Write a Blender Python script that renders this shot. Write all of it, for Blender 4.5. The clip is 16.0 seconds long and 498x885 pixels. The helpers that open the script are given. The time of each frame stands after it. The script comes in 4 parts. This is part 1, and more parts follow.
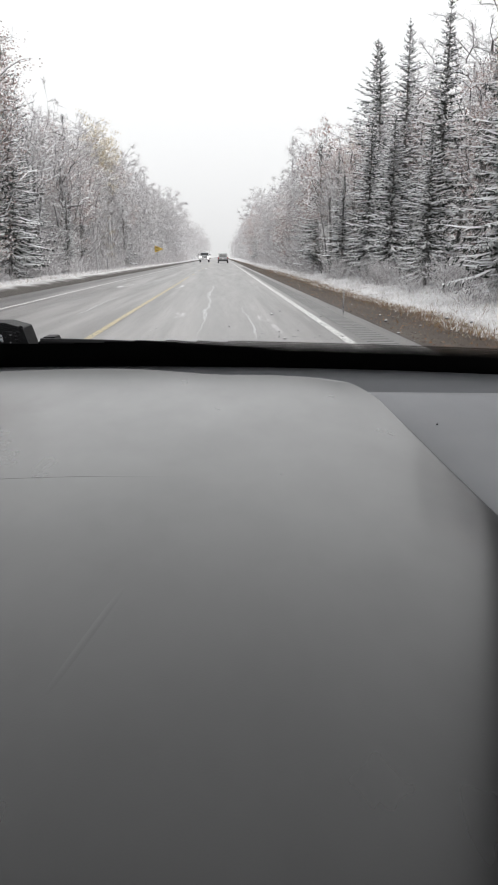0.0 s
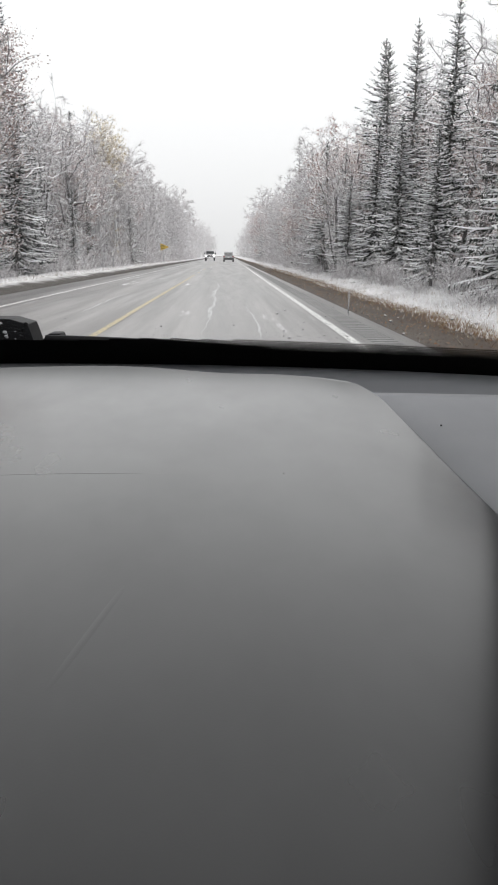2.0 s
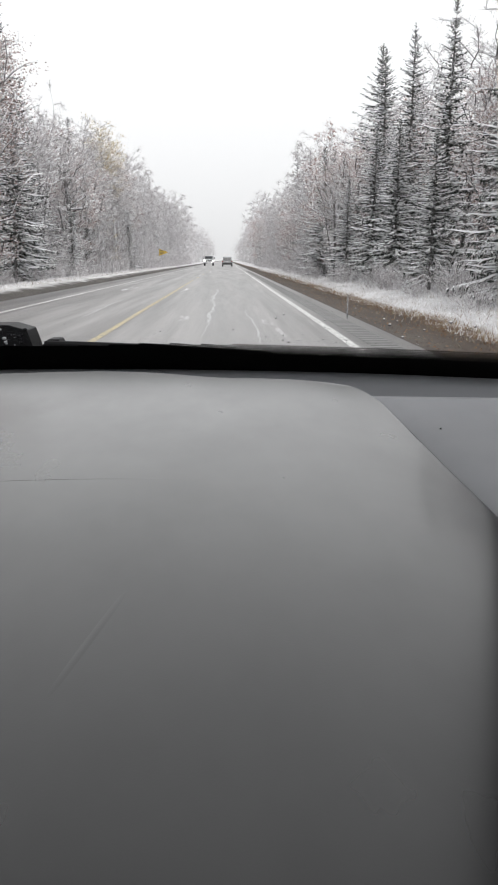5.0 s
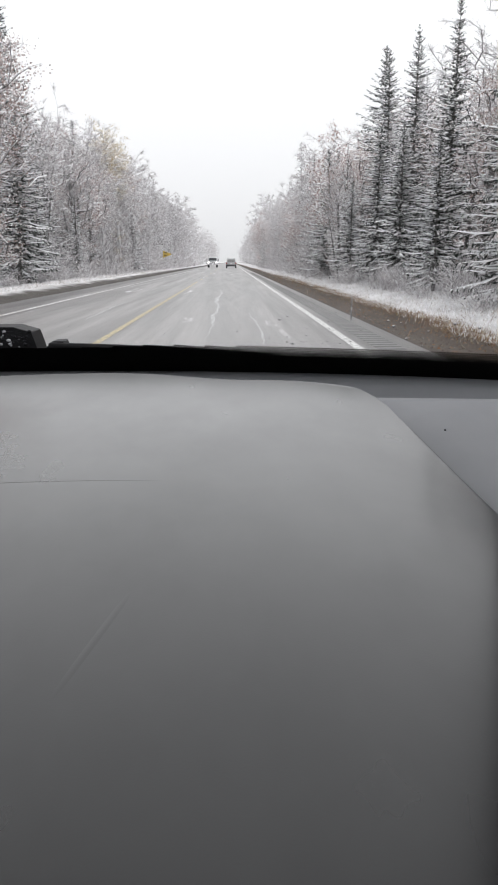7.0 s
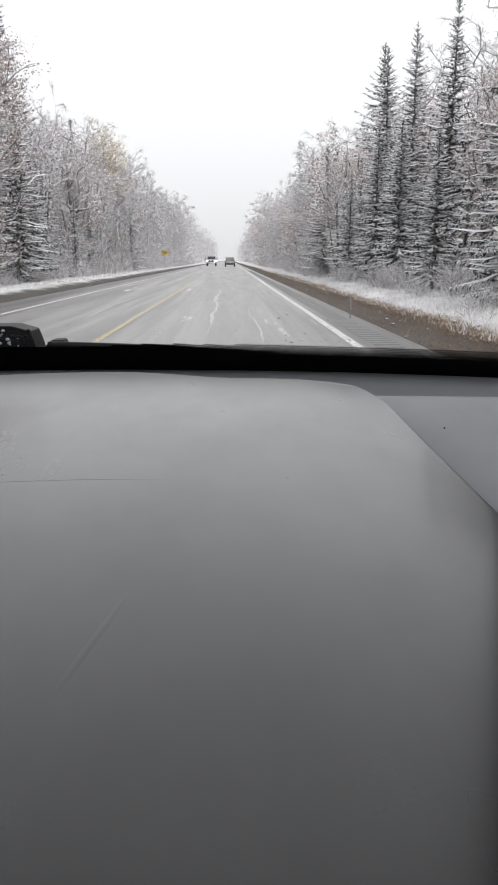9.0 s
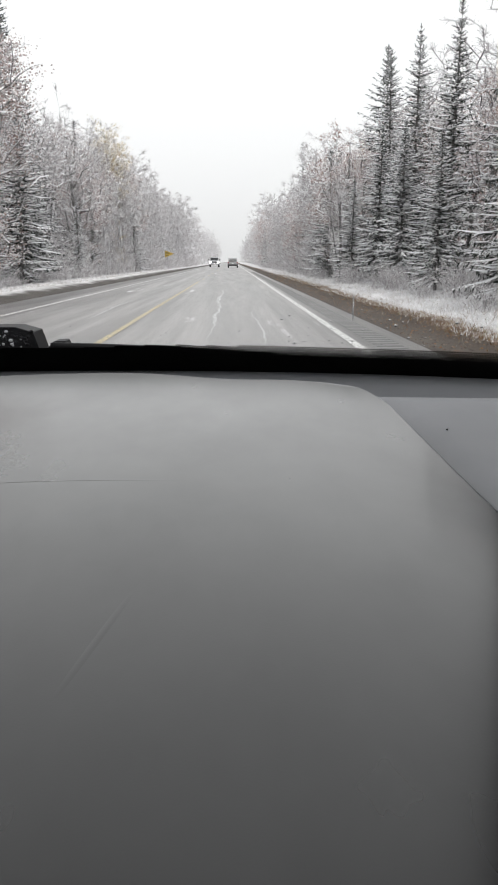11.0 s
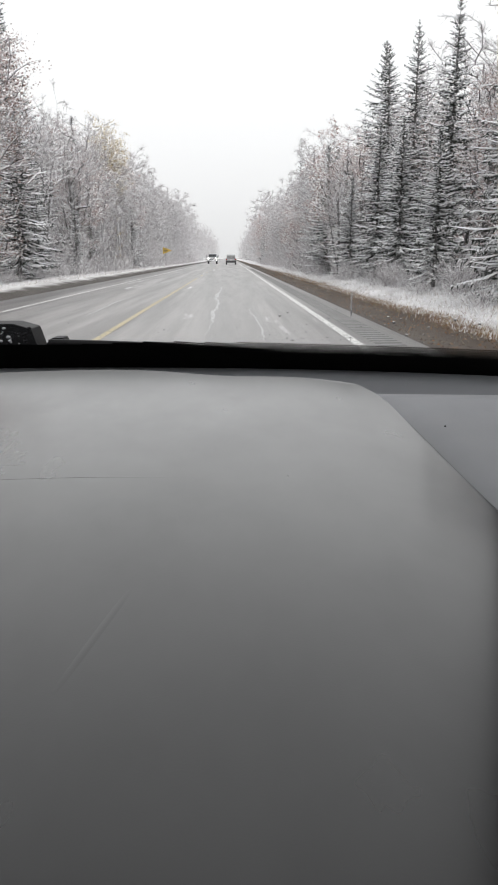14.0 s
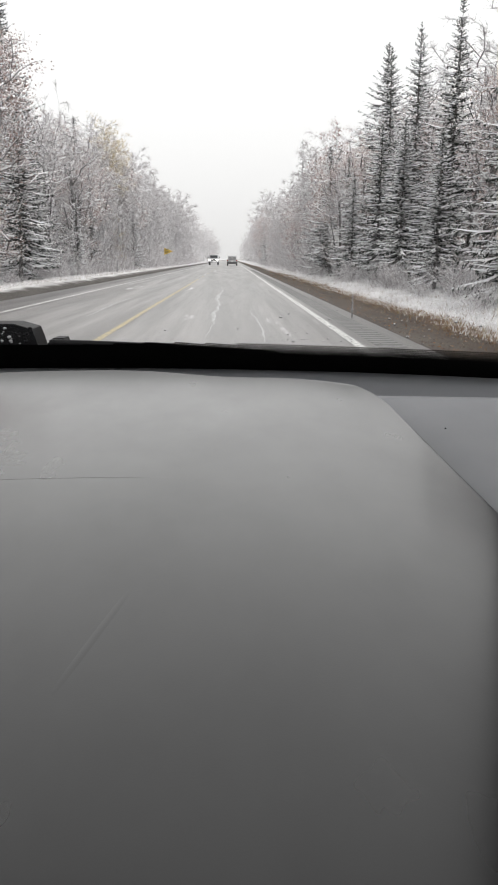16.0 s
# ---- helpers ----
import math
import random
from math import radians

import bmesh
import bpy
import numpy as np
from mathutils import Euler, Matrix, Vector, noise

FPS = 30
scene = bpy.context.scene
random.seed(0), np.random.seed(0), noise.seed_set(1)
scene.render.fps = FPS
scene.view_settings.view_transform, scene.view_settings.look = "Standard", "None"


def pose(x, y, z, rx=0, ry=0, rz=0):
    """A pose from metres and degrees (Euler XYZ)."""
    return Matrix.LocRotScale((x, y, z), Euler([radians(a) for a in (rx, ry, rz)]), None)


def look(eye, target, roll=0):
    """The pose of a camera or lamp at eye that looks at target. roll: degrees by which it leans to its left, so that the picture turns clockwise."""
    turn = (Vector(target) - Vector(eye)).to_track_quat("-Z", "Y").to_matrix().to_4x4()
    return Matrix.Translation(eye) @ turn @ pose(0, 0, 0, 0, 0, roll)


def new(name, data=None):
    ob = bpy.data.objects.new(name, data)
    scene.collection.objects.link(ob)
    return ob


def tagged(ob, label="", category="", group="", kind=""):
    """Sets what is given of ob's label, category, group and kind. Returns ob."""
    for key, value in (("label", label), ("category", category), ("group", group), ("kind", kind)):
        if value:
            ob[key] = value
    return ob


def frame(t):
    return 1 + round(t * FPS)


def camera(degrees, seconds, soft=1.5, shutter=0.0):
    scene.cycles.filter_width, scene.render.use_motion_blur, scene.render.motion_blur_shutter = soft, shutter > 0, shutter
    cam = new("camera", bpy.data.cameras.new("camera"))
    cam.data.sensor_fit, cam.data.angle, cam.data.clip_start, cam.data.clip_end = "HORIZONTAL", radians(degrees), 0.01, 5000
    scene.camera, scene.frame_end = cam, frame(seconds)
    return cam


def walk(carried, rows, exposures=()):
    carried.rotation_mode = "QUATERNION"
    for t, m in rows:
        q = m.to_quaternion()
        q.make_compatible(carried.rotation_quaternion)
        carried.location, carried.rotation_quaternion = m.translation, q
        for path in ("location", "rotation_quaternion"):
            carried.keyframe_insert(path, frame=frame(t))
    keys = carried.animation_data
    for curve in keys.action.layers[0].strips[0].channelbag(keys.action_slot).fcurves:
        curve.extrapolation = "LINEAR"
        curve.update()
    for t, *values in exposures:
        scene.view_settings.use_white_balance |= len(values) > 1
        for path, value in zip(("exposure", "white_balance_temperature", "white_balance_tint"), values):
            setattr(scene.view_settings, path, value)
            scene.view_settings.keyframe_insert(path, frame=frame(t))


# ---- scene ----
# ------------------------------------------------------------ camera
EYE = (0.0, 0.0, 1.16)
cam = camera(36.43, 16.0, soft=1.9)
PATH = [  # seconds, degrees down, turn, lean
    (0.0, 13.83, -1.88, -0.33), (0.5, 13.75, -1.75, -0.07), (1.0, 13.82, -1.53, -0.23), (1.5, 13.97, -1.54, 0.05),
    (2.0, 13.91, -1.61, 0.27), (2.5, 13.88, -1.69, 0.14), (3.0, 13.63, -1.79, 0.12), (3.5, 13.74, -1.72, 0.11),
    (4.0, 13.66, -1.76, -0.04), (5.2, 13.56, -1.60, -0.10), (6.5, 13.44, -1.44, -0.17), (7.0, 13.45, -1.31, -0.21),
    (7.5, 13.62, -1.36, -0.10), (8.0, 13.60, -1.52, 0.17), (8.5, 13.59, -1.44, -0.31), (9.8, 13.52, -1.28, -0.31),
    (11.0, 13.48, -1.16, -0.31), (11.5, 13.80, -1.09, -0.35), (12.0, 13.97, -1.13, -0.29), (12.5, 13.82, -1.20, -0.18),
    (13.0, 14.12, -1.38, -0.06), (13.5, 13.80, -1.35, -0.32), (14.0, 13.72, -1.30, -0.29), (14.5, 13.87, -1.21, -0.46),
    (15.0, 13.87, -1.24, -0.10), (15.5, 13.75, -1.27, -0.02), (16.0, 13.63, -1.28, 0.0),
]
walk(cam, [(t, pose(*EYE, 90 - down, 0, turn) @ pose(0, 0, 0, 0, 0, lean)) for t, down, turn, lean in PATH],
     exposures=[(0.0, 0.0, 6500, 10), (4.0, 0.0, 6500, 10), (7.0, 0.0, 6420, 11), (8.5, 0.0, 6420, 11), (11.0, 0.0, 6500, 9.5),
                (12.2, 0.0, 6320, 9.5), (12.8, 0.0, 6320, 9.5), (13.5, 0.0, 6500, 10), (15.0, 0.0, 6500, 10), (16.0, 0.0, 6600, 10)])

# ------------------------------------------------------------ overcast daylight
world = bpy.data.worlds.new("overcast_sky")
scene.world = world
world.use_nodes = True
wn, wl = world.node_tree.nodes, world.node_tree.links
wn.clear()
sky = wn.new("ShaderNodeTexSky")
sky.sky_type, sky.sun_disc = "NISHITA", False
sky.sun_elevation, sky.sun_rotation = radians(45), radians(165)
sky.air_density, sky.dust_density, sky.ozone_density = 1.0, 4.0, 1.0
grey = wn.new("ShaderNodeHueSaturation")          # cloud takes the blue out of the sky
grey.inputs["Saturation"].default_value = 0.10
geo = wn.new("ShaderNodeTexCoord")
sep = wn.new("ShaderNodeSeparateXYZ")
cloud = wn.new("ShaderNodeValToRGB")              # cloud deck, lighter towards the zenith
cloud.color_ramp.elements[0].position, cloud.color_ramp.elements[0].color = 0.0, (6.42, 6.45, 6.48, 1)
cloud.color_ramp.elements[1].position, cloud.color_ramp.elements[1].color = 0.40, (9.95, 10.0, 10.05, 1)
blend = wn.new("ShaderNodeMix")
blend.data_type = "RGBA"
blend.inputs["Factor"].default_value = 0.88
back = wn.new("ShaderNodeBackground")
back.inputs["Strength"].default_value = 0.14
wout = wn.new("ShaderNodeOutputWorld")
wl.new(sky.outputs[0], grey.inputs["Color"])
wl.new(geo.outputs["Generated"], sep.inputs[0])
wl.new(sep.outputs["Z"], cloud.inputs["Fac"])
wl.new(grey.outputs[0], blend.inputs["A"])
wl.new(cloud.outputs[0], blend.inputs["B"])
wl.new(blend.outputs["Result"], back.inputs["Color"])
wl.new(back.outputs[0], wout.inputs["Surface"])

sun_data = bpy.data.lights.new("sun", "SUN")
sun_data.energy, sun_data.angle, sun_data.color = 1.2, radians(35), (1.0, 0.98, 0.95)
sun = new("sun", sun_data)
sun.matrix_world = look((15, -55, 57), (0, 0, 0))


# ------------------------------------------------------------ materials
def shader(name):
    m = bpy.data.materials.new(name)
    m.use_nodes = True
    n, l = m.node_tree.nodes, m.node_tree.links
    b = n["Principled BSDF"]
    return m, n, l, b


def noise_ramp(n, l, scale, stops, detail=6.0, stretch=(1, 1, 1), rough=0.6):
    """A noise in metres through a colour ramp."""
    tc = n.new("ShaderNodeTexCoord")
    mp = n.new("ShaderNodeMapping")
    mp.inputs["Scale"].default_value = stretch
    nz = n.new("ShaderNodeTexNoise")
    nz.inputs["Scale"].default_value, nz.inputs["Detail"].default_value = scale, detail
    nz.inputs["Roughness"].default_value = rough
    rp = n.new("ShaderNodeValToRGB")
    while len(rp.color_ramp.elements) < len(stops):
        rp.color_ramp.elements.new(0.5)
    for e, (p, c) in zip(rp.color_ramp.elements, stops):
        e.position, e.color = p, (*c, 1) if len(c) == 3 else c
    l.new(tc.outputs["Object"], mp.inputs["Vector"])
    l.new(mp.outputs[0], nz.inputs["Vector"])
    l.new(nz.outputs["Fac"], rp.inputs["Fac"])
    return rp, nz


def mix(n, l, fac, a, b, mode="MIX"):
    x = n.new("ShaderNodeMix")
    x.data_type, x.blend_type = "RGBA", mode
    for key, v in (("Factor", fac), ("A", a), ("B", b)):
        if isinstance(v, (int, float)):
            x.inputs[key].default_value = v
        elif isinstance(v, tuple):
            x.inputs[key].default_value = (*v, 1)
        else:
            l.new(v, x.inputs[key])
    return x.outputs["Result"]


def bump(n, l, b, height, strength, distance):
    bp = n.new("ShaderNodeBump")
    bp.inputs["Strength"].default_value, bp.inputs["Distance"].default_value = strength, distance
    l.new(height, bp.inputs["Height"])
    l.new(bp.outputs[0], b.inputs["Normal"])


def plain(name, color, rough=0.5, metal=0.0, grain=0.12, scale=30.0, bumps=0.0, shine=0.5):
    m, n, l, b = shader(name)
    dark = tuple(c * (1 - grain) for c in color)
    light = tuple(min(1, c * (1 + grain)) for c in color)
    rp, nz = noise_ramp(n, l, scale, [(0.3, dark), (0.7, light)])
    l.new(rp.outputs[0], b.inputs["Base Color"])
    b.inputs["Roughness"].default_value, b.inputs["Metallic"].default_value = rough, metal
    b.inputs["Specular IOR Level"].default_value = shine
    if bumps:
        bump(n, l, b, nz.outputs["Fac"], bumps, 0.002)
    return m


def snowy(name, stops, snow=(0.88, 0.885, 0.90), low=0.1, high=0.6, rough=0.8, frost=0.0):
    """Small pieces whose colour varies from piece to piece, with snow lying on whatever faces up."""
    m, n, l, b = shader(name)
    g = n.new("ShaderNodeNewGeometry")
    rp = n.new("ShaderNodeValToRGB")
    while len(rp.color_ramp.elements) < len(stops):
        rp.color_ramp.elements.new(0.5)
    for e, (p, c) in zip(rp.color_ramp.elements, stops):
        e.position, e.color = p, (*c, 1)
    l.new(g.outputs["Random Per Island"], rp.inputs["Fac"])
    sx = n.new("ShaderNodeSeparateXYZ")
    l.new(g.outputs["Normal"], sx.inputs[0])
    up = n.new("ShaderNodeMapRange")
    up.inputs["From Min"].default_value, up.inputs["From Max"].default_value = low, high
    up.inputs["To Min"].default_value = frost
    l.new(sx.outputs["Z"], up.inputs["Value"])
    patch, _ = noise_ramp(n, l, 1.7, [(0.35, (0.35, 0.35, 0.35)), (0.6, (1, 1, 1))])
    mul = n.new("ShaderNodeMath")
    mul.operation = "MULTIPLY"
    l.new(up.outputs[0], mul.inputs[0])
    l.new(patch.outputs[0], mul.inputs[1])
    c = mix(n, l, mul.outputs[0], rp.outputs[0], snow)
    l.new(c, b.inputs["Base Color"])
    b.inputs["Roughness"].default_value = rough
    b.inputs["Specular IOR Level"].default_value = 0.2
    return m


def asphalt_material():
    m, n, l, b = shader("wet_asphalt")
    fine, nz = noise_ramp(n, l, 60, [(0.3, (0.142, 0.138, 0.136)), (0.75, (0.215, 0.209, 0.206))])
    streak, _ = noise_ramp(n, l, 1.0, [(0.42, (0, 0, 0)), (0.72, (1, 1, 1))], stretch=(1.3, 0.045, 1))
    salt = mix(n, l, streak.outputs[0], fine.outputs[0], (0.37, 0.358, 0.355))
    slush, _ = noise_ramp(n, l, 1.0, [(0.60, (0, 0, 0)), (0.66, (1, 1, 1))], stretch=(2.6, 0.11, 1), detail=8)
    mask, _ = noise_ramp(n, l, 0.35, [(0.50, (0, 0, 0)), (0.58, (1, 1, 1))], stretch=(1, 0.25, 1))
    both = n.new("ShaderNodeMath")
    both.operation = "MULTIPLY"
    l.new(slush.outputs[0], both.inputs[0])
    l.new(mask.outputs[0], both.inputs[1])
    c = mix(n, l, both.outputs[0], salt, (0.70, 0.70, 0.71))
    l.new(c, b.inputs["Base Color"])
    wet, _ = noise_ramp(n, l, 0.8, [(0.3, (0.30, 0.30, 0.30)), (0.7, (0.48, 0.48, 0.48))], stretch=(1.5, 0.06, 1))
    l.new(wet.outputs[0], b.inputs["Roughness"])
    bump(n, l, b, nz.outputs["Fac"], 0.35, 0.004)
    return m


def ground_material():
    """Gravel shoulder, dead grass and thin snow, with their own ragged borders along the road."""
    m, n, l, b = shader("snowy_ground")
    tc = n.new("ShaderNodeTexCoord")
    sx = n.new("ShaderNodeSeparateXYZ")
    l.new(tc.outputs["Object"], sx.inputs[0])
    wob = n.new("ShaderNodeTexNoise")
    wob.inputs["Scale"].default_value, wob.inputs["Detail"].default_value = 0.8, 7
    l.new(tc.outputs["Object"], wob.inputs["Vector"])
    push = n.new("ShaderNodeMath")
    push.operation = "MULTIPLY_ADD"
    push.inputs[1].default_value = 1.1
    l.new(wob.outputs["Fac"], push.inputs[0])
    l.new(sx.outputs["X"], push.inputs[2])
    rg = n.new("ShaderNodeMapRange")
    rg.inputs["From Min"].default_value, rg.inputs["From Max"].default_value = -20, 20
    l.new(push.outputs[0], rg.inputs["Value"])
    strips = n.new("ShaderNodeValToRGB")
    # the last stop darkens the right wood's floor, shade put into its colour
    stops = [(-9.0, (0.72, 0.73, 0.75)), (-6.95, (0.71, 0.72, 0.73)), (-6.65, (0.085, 0.078, 0.070)), (-5.5, (0.10, 0.092, 0.085)),
             (3.0, (0.10, 0.088, 0.078)), (4.6, (0.070, 0.050, 0.036)), (5.4, (0.125, 0.070, 0.038)), (5.8, (0.36, 0.33, 0.30)), (6.2, (0.70, 0.71, 0.73)), (9.4, (0.66, 0.67, 0.69)), (12.0, (0.30, 0.29, 0.28))]
    while len(strips.color_ramp.elements) < len(stops):
        strips.color_ramp.elements.new(0.5)
    for e, (x, c) in zip(strips.color_ramp.elements, stops):
        e.position, e.color = (x + 20) / 40, (*c, 1)
    l.new(rg.outputs[0], strips.inputs["Fac"])
    speck, nz = noise_ramp(n, l, 9, [(0.30, (0.45, 0.40, 0.33)), (0.55, (1, 1, 1))], detail=9)
    c = mix(n, l, 0.6, strips.outputs[0], speck.outputs[0], "MULTIPLY")
    stain, _ = noise_ramp(n, l, 1.1, [(0.35, (0.62, 0.60, 0.60)), (0.62, (1.05, 1.03, 1.02))], detail=6, stretch=(1, 0.35, 1))
    c = mix(n, l, 0.8, c, stain.outputs[0], "MULTIPLY")
    l.new(c, b.inputs["Base Color"])
    b.inputs["Roughness"].default_value = 0.85
    bump(n, l, b, nz.outputs["Fac"], 0.6, 0.06)
    return m


def line_material(name, color):
    m, n, l, b = shader(name)
    worn, nz = noise_ramp(n, l, 14, [(0.36, (0.18, 0.18, 0.17)), (0.56, color)], detail=8)
    l.new(worn.outputs[0], b.inputs["Base Color"])
    b.inputs["Roughness"].default_value = 0.45
    return m


def vinyl_material(name, color, rough, shine=0.5, coat=0.0):
    """Satin vinyl: wiped smears in the gloss, faint dust, fine grain."""
    m, n, l, b = shader(name)
    stain, _ = noise_ramp(n, l, 6, [(0.0, tuple(c * 0.8 for c in color)), (1.0, tuple(c * 1.2 for c in color))], detail=3)
    l.new(stain.outputs[0], b.inputs["Base Color"])
    gloss, _ = noise_ramp(n, l, 11, [(0.25, (rough - 0.05,) * 3), (0.75, (rough + 0.06,) * 3)], detail=4, stretch=(1, 0.55, 1))
    l.new(gloss.outputs[0], b.inputs["Roughness"])
    smear, _ = noise_ramp(n, l, 13, [(0.30, (shine * 0.80,) * 3), (0.62, (shine,) * 3)], detail=4, stretch=(1, 0.6, 1))
    l.new(smear.outputs[0], b.inputs["Specular IOR Level"])
    b.inputs["Coat Weight"].default_value, b.inputs["Coat Roughness"].default_value, b.inputs["Coat IOR"].default_value = coat, 0.17, 1.34
    tc = n.new("ShaderNodeTexCoord")
    grain = n.new("ShaderNodeTexVoronoi")
    grain.inputs["Scale"].default_value = 900
    l.new(tc.outputs["Object"], grain.inputs["Vector"])
    bump(n, l, b, grain.outputs["Distance"], 0.03, 0.0003)
    return m


def glass_material(name, tint=(0.982, 0.984, 0.984)):
    """A clear pane: gloss by Fresnel over a clear sheet."""
    m = bpy.data.materials.new(name)
    m.use_nodes = True
    n, l = m.node_tree.nodes, m.node_tree.links
    n.clear()
    o = n.new("ShaderNodeOutputMaterial")
    t = n.new("ShaderNodeBsdfTransparent")
    t.inputs["Color"].default_value = (*tint, 1)
    g = n.new("ShaderNodeBsdfGlossy")
    g.inputs["Roughness"].default_value = 0.02
    f = n.new("ShaderNodeFresnel")
    f.inputs["IOR"].default_value = 1.25
    x = n.new("ShaderNodeMixShader")
    l.new(f.outputs[0], x.inputs[0])
    l.new(t.outputs[0], x.inputs[1])
    l.new(g.outputs[0], x.inputs[2])
    l.new(x.outputs[0], o.inputs["Surface"])
    return m


def lamp_material(name, color, power):
    m, n, l, b = shader(name)
    b.inputs["Base Color"].default_value = (*color, 1)
    b.inputs["Emission Color"].default_value = (*color, 1)
    b.inputs["Emission Strength"].default_value = power
    return m


M_ASPHALT, M_GROUND = asphalt_material(), ground_material()
M_WHITE_LINE = line_material("worn_white_paint", (0.78, 0.78, 0.77))
M_YELLOW_LINE = line_material("worn_yellow_paint", (0.52, 0.43, 0.23))
# asphalt darkened in place of the shade inside the rumble grooves
M_GROOVE_SHADE = plain("rumble_groove_shade", (0.125, 0.124, 0.121), 0.5, scale=60)
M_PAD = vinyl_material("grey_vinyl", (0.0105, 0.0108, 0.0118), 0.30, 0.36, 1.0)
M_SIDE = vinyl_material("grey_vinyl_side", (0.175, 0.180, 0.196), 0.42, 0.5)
M_SHELF = vinyl_material("grey_shelf_plastic", (0.17, 0.175, 0.188), 0.5, 0.4)
M_FRIT = plain("black_ceramic", (0.003, 0.003, 0.003), 0.7, shine=0.05)
M_RUBBER = plain("black_rubber", (0.010, 0.010, 0.011), 0.65, bumps=0.3, shine=0.15)
M_WETPLASTIC = plain("wet_black_plastic", (0.007, 0.007, 0.008), 0.42, shine=0.10, bumps=0.2, scale=200)
# water beads whose pale base colour stands in for sky glints
M_GLINT_BEAD = plain("water_bead_painted_glint", (0.30, 0.31, 0.32), 0.08)
M_PAINT = plain("grey_car_paint", (0.10, 0.105, 0.11), 0.25, 0.3)
M_LINER = plain("grey_headliner_cloth", (0.16, 0.16, 0.16), 0.95, bumps=0.4, scale=300)
M_CABIN = plain("dark_cabin_trim", (0.05, 0.05, 0.052), 0.7)
M_GLASS = glass_material("clear_glass")
M_DROP = plain("water", (0.98, 0.98, 0.98), 0.02)
M_DROP.node_tree.nodes["Principled BSDF"].inputs["Transmission Weight"].default_value = 1.0
M_DROP.node_tree.nodes["Principled BSDF"].inputs["IOR"].default_value = 1.33
M_DARKGLASS = plain("dark_car_glass", (0.02, 0.022, 0.024), 0.08)
# dark paint of both distant vehicles, lightened to carry the fog in its colour
M_HAZED_PAINT = plain("dark_car_paint_haze_paled", (0.25, 0.255, 0.26), 0.4, 0.1)
M_TYRE = plain("tyre_rubber", (0.02, 0.02, 0.02), 0.8)
M_RIM = plain("alloy_rim", (0.45, 0.45, 0.46), 0.35, 0.9)
M_CHROME = plain("chrome", (0.70, 0.70, 0.71), 0.12, 1.0)
M_HEADLIGHT = lamp_material("headlight_glow", (1.0, 0.97, 0.90), 12.0)
M_TAIL = plain("red_lens", (0.25, 0.02, 0.02), 0.2)
M_BARK = snowy("snowy_bark", [(0.0, (0.035, 0.030, 0.028)), (0.5, (0.060, 0.052, 0.048)), (1.0, (0.11, 0.10, 0.095))], low=0.0, high=0.5, frost=0.10)
M_TWIG = snowy("frosted_twigs", [(0.0, (0.05, 0.043, 0.042)), (0.34, (0.15, 0.132, 0.132)), (0.48, (0.46, 0.425, 0.43)), (1.0, (0.80, 0.775, 0.785))], low=0.0, high=0.6, frost=0.12)
# paler copies of twig and bark: distance haze put into the base colour
M_HAZED_TWIG = snowy("haze_paled_frosted_twigs", [(0.0, (0.10, 0.09, 0.09)), (0.3, (0.30, 0.277, 0.28)), (0.6, (0.50, 0.473, 0.478)), (1.0, (0.72, 0.70, 0.71))], low=0.0, high=0.6, frost=0.15)
M_HAZED_BARK = snowy("haze_paled_bark", [(0.0, (0.09, 0.082, 0.08)), (0.5, (0.16, 0.15, 0.148)), (1.0, (0.26, 0.25, 0.25))], low=-0.4, high=0.5, frost=0.38)
M_NEEDLE = snowy("spruce_needles", [(0.0, (0.014, 0.020, 0.016)), (0.6, (0.028, 0.038, 0.029)), (1.0, (0.060, 0.068, 0.056))], low=0.6, high=0.97, frost=0.02)
M_SNOW = snowy("clinging_snow", [(0.0, (0.66, 0.67, 0.70)), (1.0, (0.84, 0.85, 0.86))])
M_LEAF = snowy("dead_oak_leaves", [(0.0, (0.17, 0.078, 0.052)), (0.30, (0.31, 0.165, 0.125)), (0.55, (0.46, 0.32, 0.285)), (0.75, (0.68, 0.60, 0.59)), (1.0, (0.80, 0.775, 0.78))], low=0.15, high=0.6, frost=0.2)
M_YELLOWLEAF = snowy("yellow_birch_leaves", [(0.0, (0.40, 0.28, 0.10)), (0.5, (0.55, 0.42, 0.18)), (1.0, (0.68, 0.60, 0.42))], low=0.3, high=0.8, frost=0.15)
M_GRASS = snowy("frosted_dead_grass", [(0.0, (0.26, 0.20, 0.15)), (0.12, (0.45, 0.40, 0.35)), (0.26, (0.72, 0.705, 0.705)), (1.0, (0.87, 0.87, 0.88))], low=0.2, high=0.8, frost=0.1)
M_DRYGRASS = snowy("rust_brown_dead_grass", [(0.0, (0.13, 0.075, 0.035)), (0.5, (0.24, 0.135, 0.06)), (0.8, (0.30, 0.24, 0.12)), (1.0, (0.55, 0.52, 0.48))], low=0.7, high=0.98, frost=0.02)
M_GRAVEL = snowy("wet_gravel", [(0.0, (0.04, 0.033, 0.028)), (0.4, (0.10, 0.078, 0.06)), (0.75, (0.17, 0.125, 0.09)), (0.93, (0.24, 0.11, 0.04)), (1.0, (0.24, 0.22, 0.20))], low=2.0, high=3.0, frost=0.0, rough=0.45)
M_SLUSH = line_material("grey_slush", (0.52, 0.525, 0.53))
M_POST = plain("galvanised_steel", (0.30, 0.31, 0.32), 0.5, 0.6)
M_SIGNWHITE = plain("white_sign_face", (0.75, 0.75, 0.74), 0.4)
M_SIGNBLACK = plain("black_sign_paint", (0.015, 0.015, 0.015), 0.5)
M_SIGNYELLOW = plain("yellow_sign_face", (0.60, 0.42, 0.08), 0.4)


